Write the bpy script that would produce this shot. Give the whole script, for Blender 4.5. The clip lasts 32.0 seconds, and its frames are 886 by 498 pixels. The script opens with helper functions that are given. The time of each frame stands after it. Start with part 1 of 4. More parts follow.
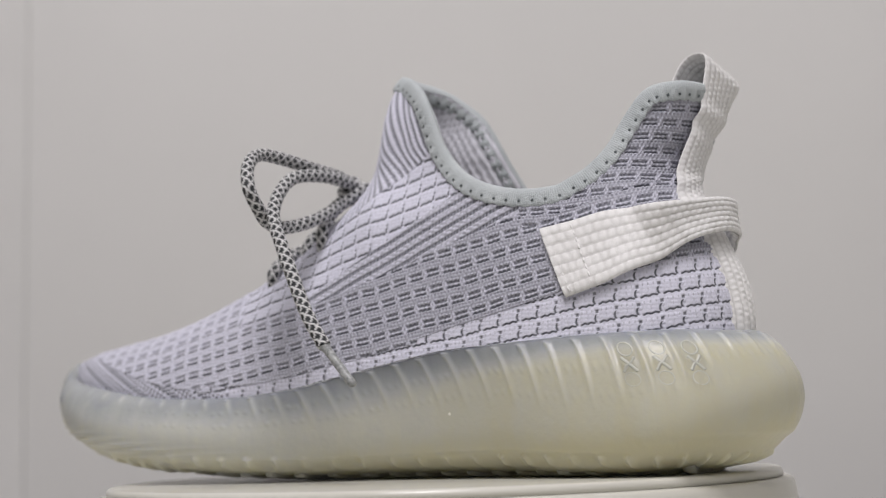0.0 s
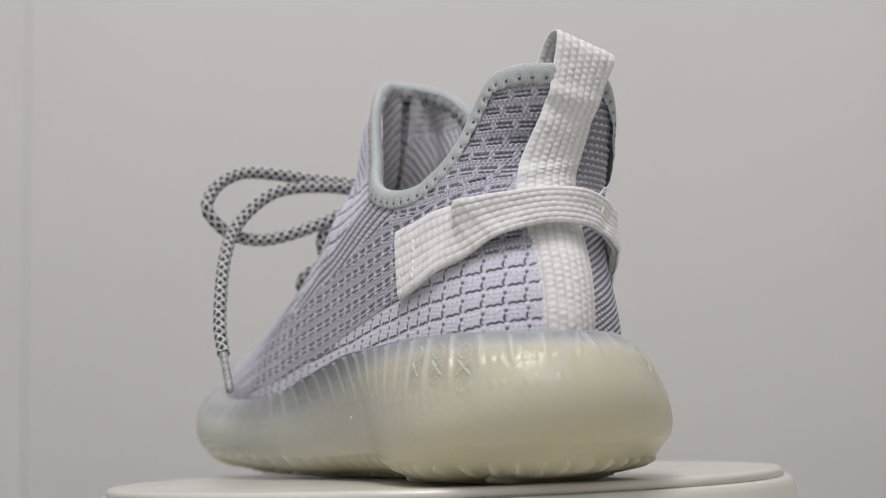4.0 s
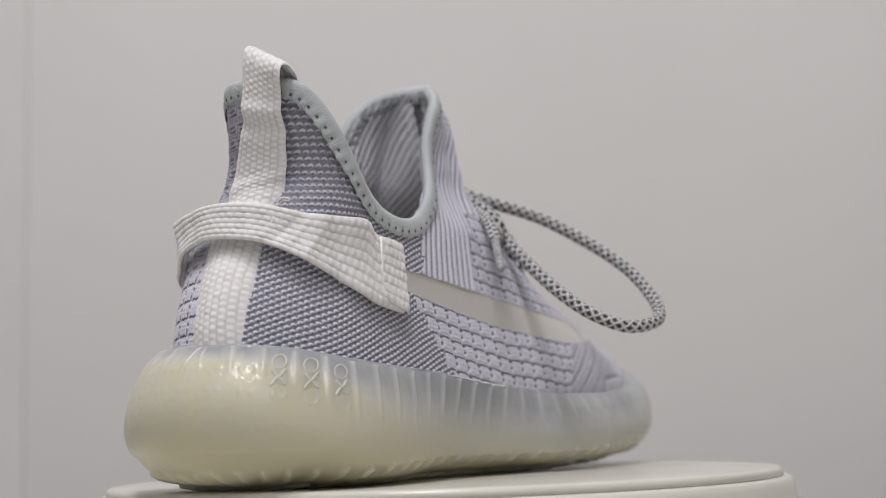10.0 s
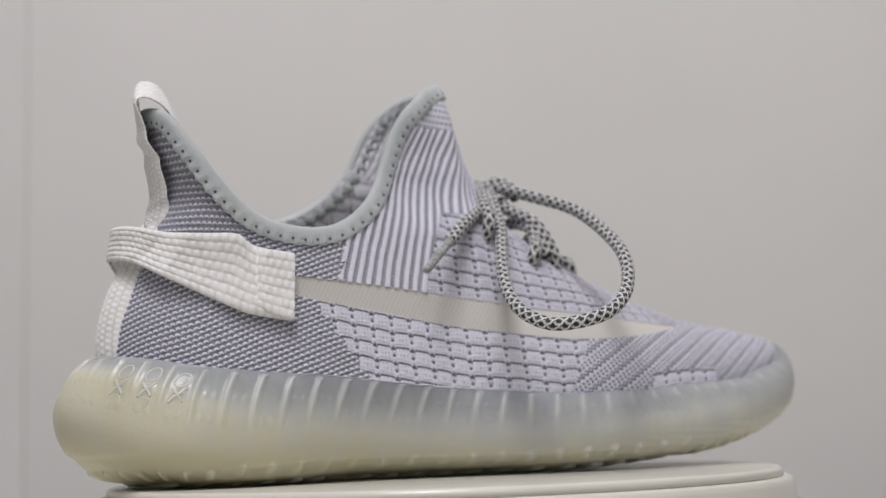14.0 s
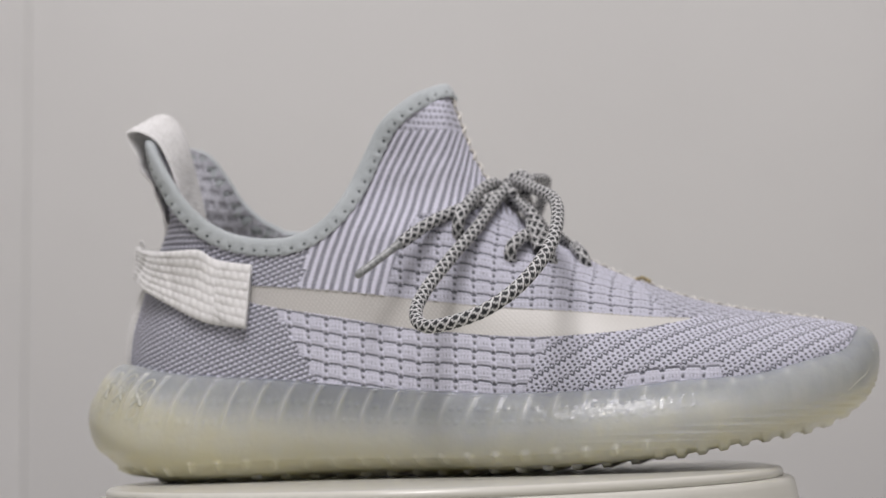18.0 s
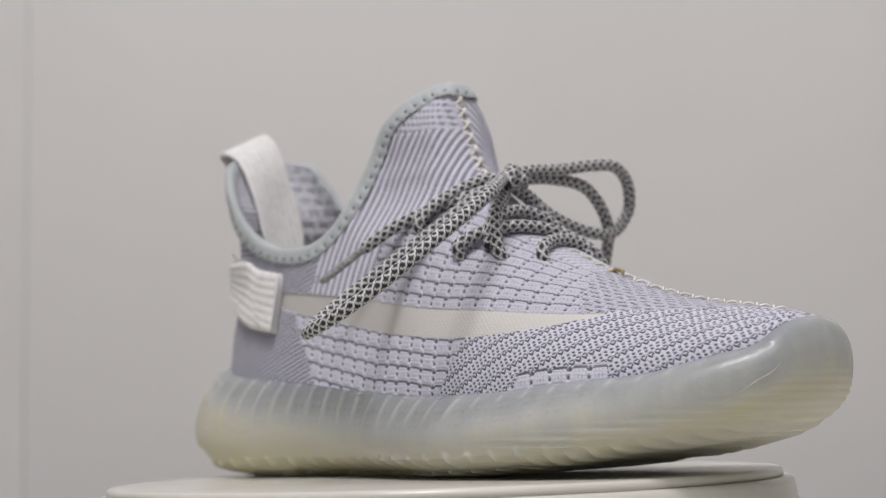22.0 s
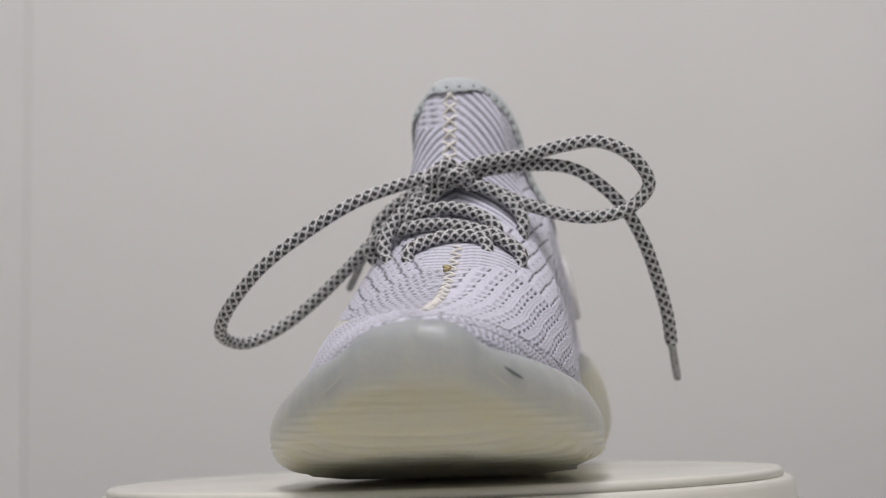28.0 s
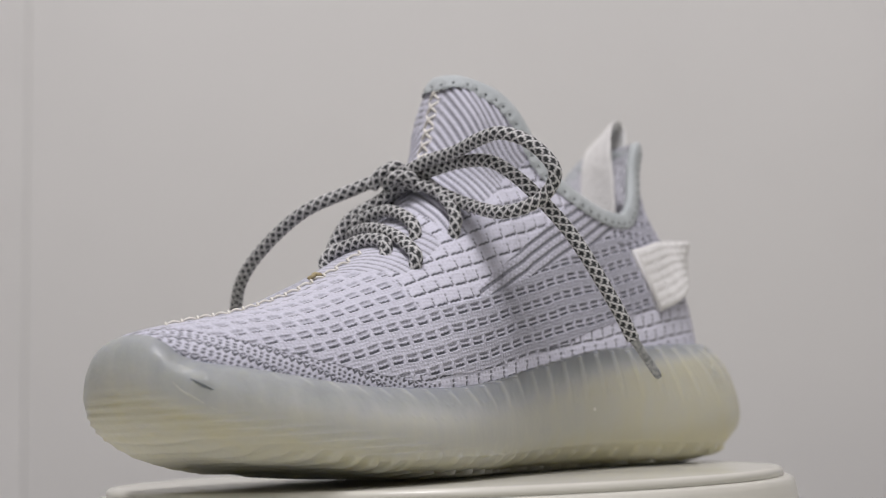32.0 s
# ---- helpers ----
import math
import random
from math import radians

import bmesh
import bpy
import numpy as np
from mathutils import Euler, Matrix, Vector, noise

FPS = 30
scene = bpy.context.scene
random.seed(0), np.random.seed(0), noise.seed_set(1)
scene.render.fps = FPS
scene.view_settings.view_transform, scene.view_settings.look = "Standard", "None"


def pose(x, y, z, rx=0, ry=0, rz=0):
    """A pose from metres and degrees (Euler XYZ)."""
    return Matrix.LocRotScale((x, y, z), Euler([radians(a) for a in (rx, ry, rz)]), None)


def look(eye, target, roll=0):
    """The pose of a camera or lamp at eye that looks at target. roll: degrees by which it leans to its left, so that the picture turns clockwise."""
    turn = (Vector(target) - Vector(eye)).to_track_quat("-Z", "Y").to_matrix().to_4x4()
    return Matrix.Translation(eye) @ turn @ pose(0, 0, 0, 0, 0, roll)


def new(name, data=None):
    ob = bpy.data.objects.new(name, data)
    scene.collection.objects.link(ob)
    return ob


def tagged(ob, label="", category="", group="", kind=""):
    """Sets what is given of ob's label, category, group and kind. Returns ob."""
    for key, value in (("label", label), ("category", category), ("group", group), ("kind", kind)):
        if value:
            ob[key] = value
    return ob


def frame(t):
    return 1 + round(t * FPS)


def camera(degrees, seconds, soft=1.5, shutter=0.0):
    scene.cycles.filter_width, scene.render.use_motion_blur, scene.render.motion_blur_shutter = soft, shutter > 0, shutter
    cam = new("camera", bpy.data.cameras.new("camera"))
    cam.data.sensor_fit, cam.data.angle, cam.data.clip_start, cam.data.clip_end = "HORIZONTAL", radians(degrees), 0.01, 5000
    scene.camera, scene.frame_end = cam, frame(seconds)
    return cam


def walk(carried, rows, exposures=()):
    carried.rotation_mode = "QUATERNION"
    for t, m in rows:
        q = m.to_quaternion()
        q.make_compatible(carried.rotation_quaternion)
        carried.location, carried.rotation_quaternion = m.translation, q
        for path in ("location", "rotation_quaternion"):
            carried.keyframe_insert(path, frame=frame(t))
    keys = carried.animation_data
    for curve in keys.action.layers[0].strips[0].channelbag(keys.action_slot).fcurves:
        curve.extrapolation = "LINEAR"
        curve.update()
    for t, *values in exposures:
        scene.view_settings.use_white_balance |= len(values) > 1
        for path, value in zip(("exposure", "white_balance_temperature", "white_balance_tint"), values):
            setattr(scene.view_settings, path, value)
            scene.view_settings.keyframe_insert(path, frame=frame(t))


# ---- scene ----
# ---- camera ----
cam = camera(28.8, 32.0, 1.1)
EYE = (0.0, -0.6534, 0.0214)
AIM = (0.0023, -0.0065, 0.0846)
walk(cam, [(0, look(EYE, AIM, -1.97)), (32, look(EYE, AIM, -1.97))])
cam.data.dof.use_dof, cam.data.dof.focus_distance, cam.data.dof.aperture_fstop = True, 0.57, 9.0

# ---- world and light ----
world = bpy.data.worlds.new("room_light")
world.use_nodes = True
scene.world = world
world.node_tree.nodes["Background"].inputs[0].default_value = (1.0, 0.96, 0.97, 1)
world.node_tree.nodes["Background"].inputs[1].default_value = 0.2
scene.view_settings.exposure = 0.0


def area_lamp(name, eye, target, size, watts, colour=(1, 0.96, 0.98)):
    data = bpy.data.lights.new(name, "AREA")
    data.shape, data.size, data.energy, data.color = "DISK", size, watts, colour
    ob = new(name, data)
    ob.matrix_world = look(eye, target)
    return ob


# both lamps unseen: key set by lace shadows, then an added front fill
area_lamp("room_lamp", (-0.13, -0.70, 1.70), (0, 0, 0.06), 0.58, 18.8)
area_lamp("fill_lamp", (0.12, -1.5, 1.72), (0.0, 0.1, 0.05), 1.2, 12.6)


# ---- materials ----
def material(name, rough=0.6, metal=0.0, sheen=0.0):
    m = bpy.data.materials.new(name)
    m.use_nodes = True
    b = m.node_tree.nodes["Principled BSDF"]
    b.inputs["Roughness"].default_value = rough
    b.inputs["Metallic"].default_value = metal
    b.inputs["Sheen Weight"].default_value = sheen
    return m, m.node_tree, b


def node(tree, kind, **values):
    n = tree.nodes.new(kind)
    for k, v in values.items():
        n.inputs[k.replace("_", " ")].default_value = v
    return n


def noise_bump(tree, bsdf, scale, strength, distance, coord="Object"):
    tc = tree.nodes.new("ShaderNodeTexCoord")
    nz = node(tree, "ShaderNodeTexNoise", Scale=scale, Detail=4.0)
    tree.links.new(tc.outputs[coord], nz.inputs["Vector"])
    bp = node(tree, "ShaderNodeBump", Strength=strength, Distance=distance)
    tree.links.new(nz.outputs["Fac"], bp.inputs["Height"])
    tree.links.new(bp.outputs["Normal"], bsdf.inputs["Normal"])
    return tc, nz


def mottled(name, a, b, scale, rough, bump=0.3, distance=0.0003, fine=900.0, sheen=0.0):
    """Two close tones in slow patches with a fine grain in relief."""
    m, tree, bsdf = material(name, rough, 0.0, sheen)
    tc, _ = noise_bump(tree, bsdf, fine, bump, distance)
    slow = node(tree, "ShaderNodeTexNoise", Scale=scale, Detail=3.0)
    tree.links.new(tc.outputs["Object"], slow.inputs["Vector"])
    ramp = tree.nodes.new("ShaderNodeValToRGB")
    ramp.color_ramp.elements[0].position, ramp.color_ramp.elements[1].position = 0.35, 0.65
    ramp.color_ramp.elements[0].color, ramp.color_ramp.elements[1].color = (*a, 1), (*b, 1)
    tree.links.new(slow.outputs["Fac"], ramp.inputs["Fac"])
    tree.links.new(ramp.outputs["Color"], bsdf.inputs["Base Color"])
    return m


def yarn(name, light, dark, rough=0.85, sheen=0.15, fine=1500.0, loops=False):
    """Knitted, braided or woven yarn: the tone attribute picks the dyed thread and carries shade for the gaps."""
    m, tree, bsdf = material(name, rough, 0.0, sheen)
    tc, _ = noise_bump(tree, bsdf, fine, 0.5, 0.0002)
    at = tree.nodes.new("ShaderNodeAttribute")
    at.attribute_name = "tone"
    mix = tree.nodes.new("ShaderNodeMix")
    mix.data_type = "RGBA"
    mix.inputs[6].default_value, mix.inputs[7].default_value = (*light, 1), (*dark, 1)
    fuzz = node(tree, "ShaderNodeTexNoise", Scale=fine * 0.6, Detail=3.0)
    tree.links.new(tc.outputs["Object"], fuzz.inputs["Vector"])
    add = node(tree, "ShaderNodeMath")
    add.operation = "MULTIPLY_ADD"
    add.inputs[1].default_value = 0.30
    tree.links.new(fuzz.outputs["Fac"], add.inputs[0])
    sub = node(tree, "ShaderNodeMath")
    sub.operation = "SUBTRACT"
    sub.inputs[1].default_value = 0.15
    tree.links.new(at.outputs["Fac"], sub.inputs[0])
    add.use_clamp = True
    if loops:
        way = tree.nodes.new("ShaderNodeAttribute")
        way.attribute_name = "weave"
        cell = node(tree, "ShaderNodeTexVoronoi", Scale=1.0, Randomness=0.42)
        cell.voronoi_dimensions = "2D"
        tree.links.new(way.outputs["Vector"], cell.inputs["Vector"])
        # darkens the colour between loops, where shade would lie
        gap = node(tree, "ShaderNodeMapRange")
        gap.inputs["From Min"].default_value, gap.inputs["From Max"].default_value = 0.34, 0.68
        gap.inputs["To Min"].default_value, gap.inputs["To Max"].default_value = -0.03, 0.42
        tree.links.new(cell.outputs["Distance"], gap.inputs["Value"])
        split = tree.nodes.new("ShaderNodeSeparateXYZ")
        tree.links.new(way.outputs["Vector"], split.inputs[0])
        mul = node(tree, "ShaderNodeMath")
        mul.operation = "MULTIPLY_ADD"
        tree.links.new(gap.outputs[0], mul.inputs[0])
        tree.links.new(split.outputs["Z"], mul.inputs[1])
        tree.links.new(sub.outputs[0], mul.inputs[2])
        tree.links.new(mul.outputs[0], add.inputs[2])
        relief = node(tree, "ShaderNodeBump", Distance=0.0005)
        tree.links.new(split.outputs["Z"], relief.inputs["Strength"])
        relief.invert = True
        tree.links.new(cell.outputs["Distance"], relief.inputs["Height"])
        tree.links.new(relief.outputs["Normal"], bsdf.inputs["Normal"].links[0].from_node.inputs["Normal"])
    else:
        tree.links.new(sub.outputs[0], add.inputs[2])
    tree.links.new(add.outputs[0], mix.inputs[0])
    tree.links.new(mix.outputs[2], bsdf.inputs["Base Color"])
    return m


KNIT = yarn("knit", (0.71, 0.71, 0.82), (0.105, 0.11, 0.13), loops=True)
LINING = yarn("lining", (0.86, 0.86, 0.93), (0.16, 0.165, 0.19), loops=True)
CORD = yarn("cord", (0.70, 0.70, 0.70), (0.02, 0.022, 0.025), 0.8, 0.05)
BINDING = mottled("binding", (0.46, 0.50, 0.515), (0.53, 0.57, 0.585), 60, 0.65, 0.8, 0.0004, 1700, 0.2)
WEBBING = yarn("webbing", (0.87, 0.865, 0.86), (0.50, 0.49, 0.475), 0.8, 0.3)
MONO = yarn("monofilament", (0.52, 0.505, 0.48), (0.66, 0.645, 0.615), 0.4, 0.1)
STITCH = mottled("stitch_thread", (0.07, 0.085, 0.09), (0.13, 0.15, 0.155), 300, 0.7)
SEAM = mottled("seam_thread", (0.74, 0.71, 0.65), (0.86, 0.84, 0.79), 300, 0.6)
KNOT = mottled("knot_thread", (0.30, 0.24, 0.12), (0.50, 0.42, 0.24), 900, 0.6)
AGLET = mottled("aglet_plastic", (0.20, 0.21, 0.21), (0.42, 0.43, 0.43), 700, 0.35)
PLASTIC = mottled("turntable_plastic", (0.64, 0.63, 0.57), (0.68, 0.67, 0.61), 20, 0.22, 0.03, 0.0002, 400)
# grey chosen for the unseen side walls to cut their bounced light
LOW_BOUNCE = mottled("low_bounce_paint", (0.36, 0.355, 0.34), (0.40, 0.395, 0.38), 3.0, 0.75, 0.08, 0.0005, 160)
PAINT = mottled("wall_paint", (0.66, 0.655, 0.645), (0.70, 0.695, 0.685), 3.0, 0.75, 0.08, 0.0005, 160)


def gum():
    """Milky translucent rubber: the tone attribute runs from creamy, where the foam core backs it, to clear and bluish."""
    m, tree, b = material("translucent_rubber", 0.48)
    tc, _ = noise_bump(tree, b, 420, 0.35, 0.0005)
    at = tree.nodes.new("ShaderNodeAttribute")
    at.attribute_name = "tone"
    slow = node(tree, "ShaderNodeTexNoise", Scale=110, Detail=5.0, Roughness=0.6)
    tall = node(tree, "ShaderNodeMapping", Scale=(1.0, 1.0, 0.3))
    tree.links.new(tc.outputs["Object"], tall.inputs["Vector"])
    tree.links.new(tall.outputs[0], slow.inputs["Vector"])
    wob = node(tree, "ShaderNodeMath")
    wob.operation = "MULTIPLY_ADD"
    wob.inputs[1].default_value = 0.44
    tree.links.new(slow.outputs["Fac"], wob.inputs[0])
    low = node(tree, "ShaderNodeMath")
    low.operation = "SUBTRACT"
    low.inputs[1].default_value = 0.22
    tree.links.new(at.outputs["Fac"], low.inputs[0])
    tree.links.new(low.outputs[0], wob.inputs[2])
    ramp = tree.nodes.new("ShaderNodeValToRGB")
    e = ramp.color_ramp.elements
    # real cream, lightened further for light the rubber carries down to the tread
    e[0].position, e[0].color = 0.0, (0.57, 0.545, 0.385, 1)
    e[1].position, e[1].color = 1.0, (0.295, 0.315, 0.33, 1)
    for at_pos, col in ((0.32, (0.555, 0.555, 0.485, 1)), (0.62, (0.46, 0.475, 0.465, 1))):
        k = e.new(at_pos)
        k.color = col
    tree.links.new(wob.outputs[0], ramp.inputs["Fac"])
    tree.links.new(ramp.outputs["Color"], b.inputs["Base Color"])
    b.inputs["Subsurface Weight"].default_value = 0.9
    b.inputs["Subsurface Radius"].default_value = (1.0, 0.95, 0.7)
    b.inputs["Subsurface Scale"].default_value = 0.022
    b.inputs["Specular IOR Level"].default_value = 0.25
    b.inputs["Coat Weight"].default_value = 0.35
    b.inputs["Coat Roughness"].default_value = 0.17
    grain = node(tree, "ShaderNodeTexNoise", Scale=330, Detail=2.0)
    tree.links.new(tc.outputs["Object"], grain.inputs["Vector"])
    rough = node(tree, "ShaderNodeBump", Strength=0.4, Distance=0.0009)
    tree.links.new(grain.outputs["Fac"], rough.inputs["Height"])
    tree.links.new(rough.outputs["Normal"], b.inputs["Coat Normal"])
    return m


RUBBER = gum()
MOULD = mottled("moulded_rubber", (0.50, 0.51, 0.45), (0.58, 0.585, 0.52), 200, 0.35, 0.2, 0.0002)

# ---- building helpers ----
MM = 0.001


def curve(*pairs):
    """A smooth monotone curve through (position, value) pairs."""
    p = np.array(pairs, float)
    xs, ys = p[:, 0], p[:, 1]
    h = np.diff(xs)
    d = np.diff(ys) / h
    m = np.zeros(len(xs))
    m[0], m[-1] = d[0], d[-1]
    for i in range(1, len(xs) - 1):
        if d[i - 1] * d[i] > 0:
            w1, w2 = 2 * h[i] + h[i - 1], h[i] + 2 * h[i - 1]
            m[i] = (w1 + w2) / (w1 / d[i - 1] + w2 / d[i])

    def f(q):
        q = np.asarray(q, float)
        i = np.clip(np.searchsorted(xs, q, side="right") - 1, 0, len(h) - 1)
        s = np.clip((q - xs[i]) / h[i], 0, 1)
        return ((2 * s**3 - 3 * s**2 + 1) * ys[i] + (s**3 - 2 * s**2 + s) * h[i] * m[i]
                + (-2 * s**3 + 3 * s**2) * ys[i + 1] + (s**3 - s**2) * h[i] * m[i + 1])
    return f


def spline(points, n, closed=False):
    """n points along a Catmull-Rom spline (evenly by length)."""
    p = np.array(points, float)
    k = len(p)
    out = []
    segs = k if closed else k - 1
    for i in range(segs):
        if closed:
            a, b, c, d = p[(i - 1) % k], p[i], p[(i + 1) % k], p[(i + 2) % k]
        else:
            b, c = p[i], p[i + 1]
            a = p[i - 1] if i else 2 * b - c
            d = p[i + 2] if i + 2 < k else 2 * c - b
        s = np.linspace(0, 1, 24, endpoint=False)[:, None]
        out.append(0.5 * (2 * b + (c - a) * s + (2 * a - 5 * b + 4 * c - d) * s**2 + (3 * b - a - 3 * c + d) * s**3))
    out.append(p[:1] if closed else p[-1:])
    q = np.concatenate(out)
    L = np.concatenate([[0], np.cumsum(np.linalg.norm(np.diff(q, axis=0), axis=1))])
    s = np.linspace(0, L[-1], n)
    return np.stack([np.interp(s, L, q[:, j]) for j in range(q.shape[1])], 1)


def smooth(a, b, x):
    s = np.clip((np.asarray(x, float) - a) / (b - a), 0, 1)
    return s * s * (3 - 2 * s)


def mesh_part(name, verts, faces, mat, parent=None, label="", tone=None, flat=False, weave=None):
    """Links vertices in millimetres and quads or triangles as one mesh object under its thing."""
    verts = np.asarray(verts, float) * MM
    me = bpy.data.meshes.new(name)
    if isinstance(faces, np.ndarray):
        n, k = faces.shape
        me.vertices.add(len(verts))
        me.vertices.foreach_set("co", verts.ravel())
        me.loops.add(n * k)
        me.loops.foreach_set("vertex_index", faces.ravel().astype(np.int32))
        me.polygons.add(n)
        me.polygons.foreach_set("loop_start", np.arange(0, n * k, k, dtype=np.int32))
        me.update(calc_edges=True)
    else:
        me.from_pydata([tuple(v) for v in verts], [], [tuple(int(i) for i in f) for f in faces])
        bm = bmesh.new()
        bm.from_mesh(me)
        bmesh.ops.recalc_face_normals(bm, faces=bm.faces)
        bm.to_mesh(me)
        bm.free()
        me.update()
    if not flat:
        me.polygons.foreach_set("use_smooth", np.ones(len(me.polygons), bool))
    if tone is not None:
        at = me.attributes.new("tone", "FLOAT", "POINT")
        at.data.foreach_set("value", np.asarray(tone, np.float32).ravel())
    if weave is not None:
        at = me.attributes.new("weave", "FLOAT_VECTOR", "POINT")
        at.data.foreach_set("vector", np.asarray(weave, np.float32).ravel())
    me.materials.append(mat)
    ob = new(name, me)
    if parent:
        ob.parent = parent
    if label:
        tagged(ob, label=label)
    return ob


def grid_faces(nu, nv, wrap_u=False, wrap_v=False, flip=False):
    iu = np.arange(nu if wrap_u else nu - 1)
    iv = np.arange(nv if wrap_v else nv - 1)
    a, b = np.meshgrid(iu, iv, indexing="ij")
    a, b = a.ravel(), b.ravel()
    a2, b2 = (a + 1) % nu, (b + 1) % nv
    f = np.stack([a * nv + b, a2 * nv + b, a2 * nv + b2, a * nv + b2], 1)
    return f[:, ::-1].copy() if flip else f


def grid_normals(g):
    du = np.gradient(g, axis=0)
    dv = np.gradient(g, axis=1)
    n = np.cross(du, dv)
    return n / np.maximum(np.linalg.norm(n, axis=2, keepdims=True), 1e-9)


def frames_along(p):
    """Tangents and two steady side vectors along a path."""
    t = np.gradient(p, axis=0)
    t /= np.maximum(np.linalg.norm(t, axis=1, keepdims=True), 1e-9)
    a = np.zeros_like(t)
    ref = np.array([0.0, 0, 1]) if abs(t[0, 2]) < 0.9 else np.array([1.0, 0, 0])
    a[0] = np.cross(t[0], ref)
    a[0] /= np.linalg.norm(a[0])
    for i in range(1, len(t)):
        v = a[i - 1] - t[i] * (a[i - 1] @ t[i])
        a[i] = v / np.linalg.norm(v)
    return t, a, np.cross(t, a)


def tube(p, radius, k=16):
    """A tube with rounded ends round a path; radius may change along it."""
    r = np.broadcast_to(np.asarray(radius, float), (len(p),)).copy()
    t, a, b = frames_along(p)
    th = np.linspace(0, 2 * np.pi, k, endpoint=False)
    ring = a[:, None] * np.cos(th)[None, :, None] + b[:, None] * np.sin(th)[None, :, None]
    v = p[:, None] + ring * r[:, None, None]
    f = grid_faces(len(p), k, wrap_v=True, flip=True)
    v = np.concatenate([v.reshape(-1, 3), p[:1] - t[:1] * r[0] * 0.5, p[-1:] + t[-1:] * r[-1] * 0.5])
    n = len(p) * k
    j = np.arange(k)
    c0 = np.stack([np.full(k, n), j, (j + 1) % k, j], 1)
    c1 = np.stack([np.full(k, n + 1), n - k + (j + 1) % k, n - k + j, n - k + j], 1)
    tris = [tuple(q[:3]) for q in np.concatenate([c0, c1])]
    return v, [tuple(q) for q in f] + tris


# ---- the plan of the shoe, in millimetres: x from heel to toe, y to the inner side, z up from the turntable ----
SIDES = {"outer": -1, "inner": 1}
FEATHER_Z = {
    "outer": curve((0, 46.5), (16, 46), (45, 41), (66, 38.6), (86, 37), (107, 34.4), (127, 32), (147, 30.2), (167, 28.5), (188, 28.2),
                   (208, 28.5), (228, 30.2), (248, 31.2), (262, 32.4), (272, 34.8), (282, 37.4), (290, 39.2), (293, 41), (295, 43.6), (297, 46.6), (298.4, 48.3), (299, 49)),
    "inner": curve((0, 46.5), (16, 46.2), (37, 47), (67, 46.5), (92, 45.2), (113, 44), (131, 41.3), (155, 36.8), (179, 32.3), (204, 30.4),
                   (230, 31), (245, 32.4), (258, 34.2), (277, 37.6), (288, 39.4), (292, 40.6), (294.5, 42.4), (296, 44.8), (297.4, 46.9), (298.4, 48.3), (299, 49)),
}
FEATHER_Y = {
    "outer": curve((16, 26), (30, 30), (60, 37), (100, 41.5), (140, 46.5), (180, 51.5), (205, 52), (229, 49), (250, 43.5), (270, 36), (280, 31.5), (288, 27.3), (292, 24.3), (295, 20), (297, 14.6), (298.4, 7.5), (299, 0)),
    "inner": curve((16, 28), (30, 31), (60, 35), (100, 36.5), (140, 37), (170, 38.5), (200, 39.5), (221, 38), (250, 34.5), (270, 28.8), (282, 24.3), (288, 21.2), (292, 18), (295, 14.6), (297, 11), (298.4, 6), (299, 0)),
}
RIDGE = [(299, 49.5), (296, 51), (278, 54.5), (257, 58), (236, 63.7), (225, 68), (214, 72.5), (203, 78), (193, 83.5), (182, 91), (172, 99.5), (163.5, 110), (157, 123), (152.2, 136.8), (148.3, 149)]
HEEL = [(18, 46), (18.8, 56), (22, 68), (27.5, 80), (34, 92), (39, 103), (39, 108), (36, 116), (33, 124), (30.5, 133)]
COLLAR = {
    "outer": [(30.5, 133), (34.5, 129), (41.5, 118.5), (49, 107.5), (57.5, 98.5), (66.5, 93), (76, 90.3), (86, 89.6), (95, 91.2), (103.5, 96.2), (110.3, 103.6), (115.5, 113), (120, 123), (125.6, 133.2), (133.6, 141), (140.6, 145.9), (148.3, 149)],
    "inner": [(30.5, 133), (37, 133), (46, 130.5), (52.6, 122), (58.6, 111.5), (64.8, 104.6), (70.8, 100.8), (76, 98.5), (88, 98.3), (101, 101.5), (112, 108), (121, 118), (126.4, 129.6), (132, 139.2), (137.6, 144.3), (142.6, 147.2), (148.3, 149)],
}
APEX = curve((0, 240), (60, 238), (100, 226), (120, 212), (134.5, 175), (141, 157.6), (148.3, 149), (152.2, 136.8), (157, 123), (163.5, 110), (172, 99.5), (182, 91), (193, 83.5),
             (203, 78), (214, 72.5), (225, 68), (236, 63.7), (257, 58), (278, 54.5), (296, 51), (299, 49.5))
HEEL_X = curve((40, 17.8), (46, 18), (56, 18.8), (68, 22), (80, 27.5), (92, 34), (103, 39), (108, 39), (116, 36), (124, 33), (133, 30.5), (150, 27))


def lean(x, z):
    """The heel leans to the outer side towards its top."""
    return -11.0 * smooth(66, 118, z) * (1 - smooth(40, 110, x)) - 6.3 * smooth(90, 114, z) * smooth(98, 135, x)


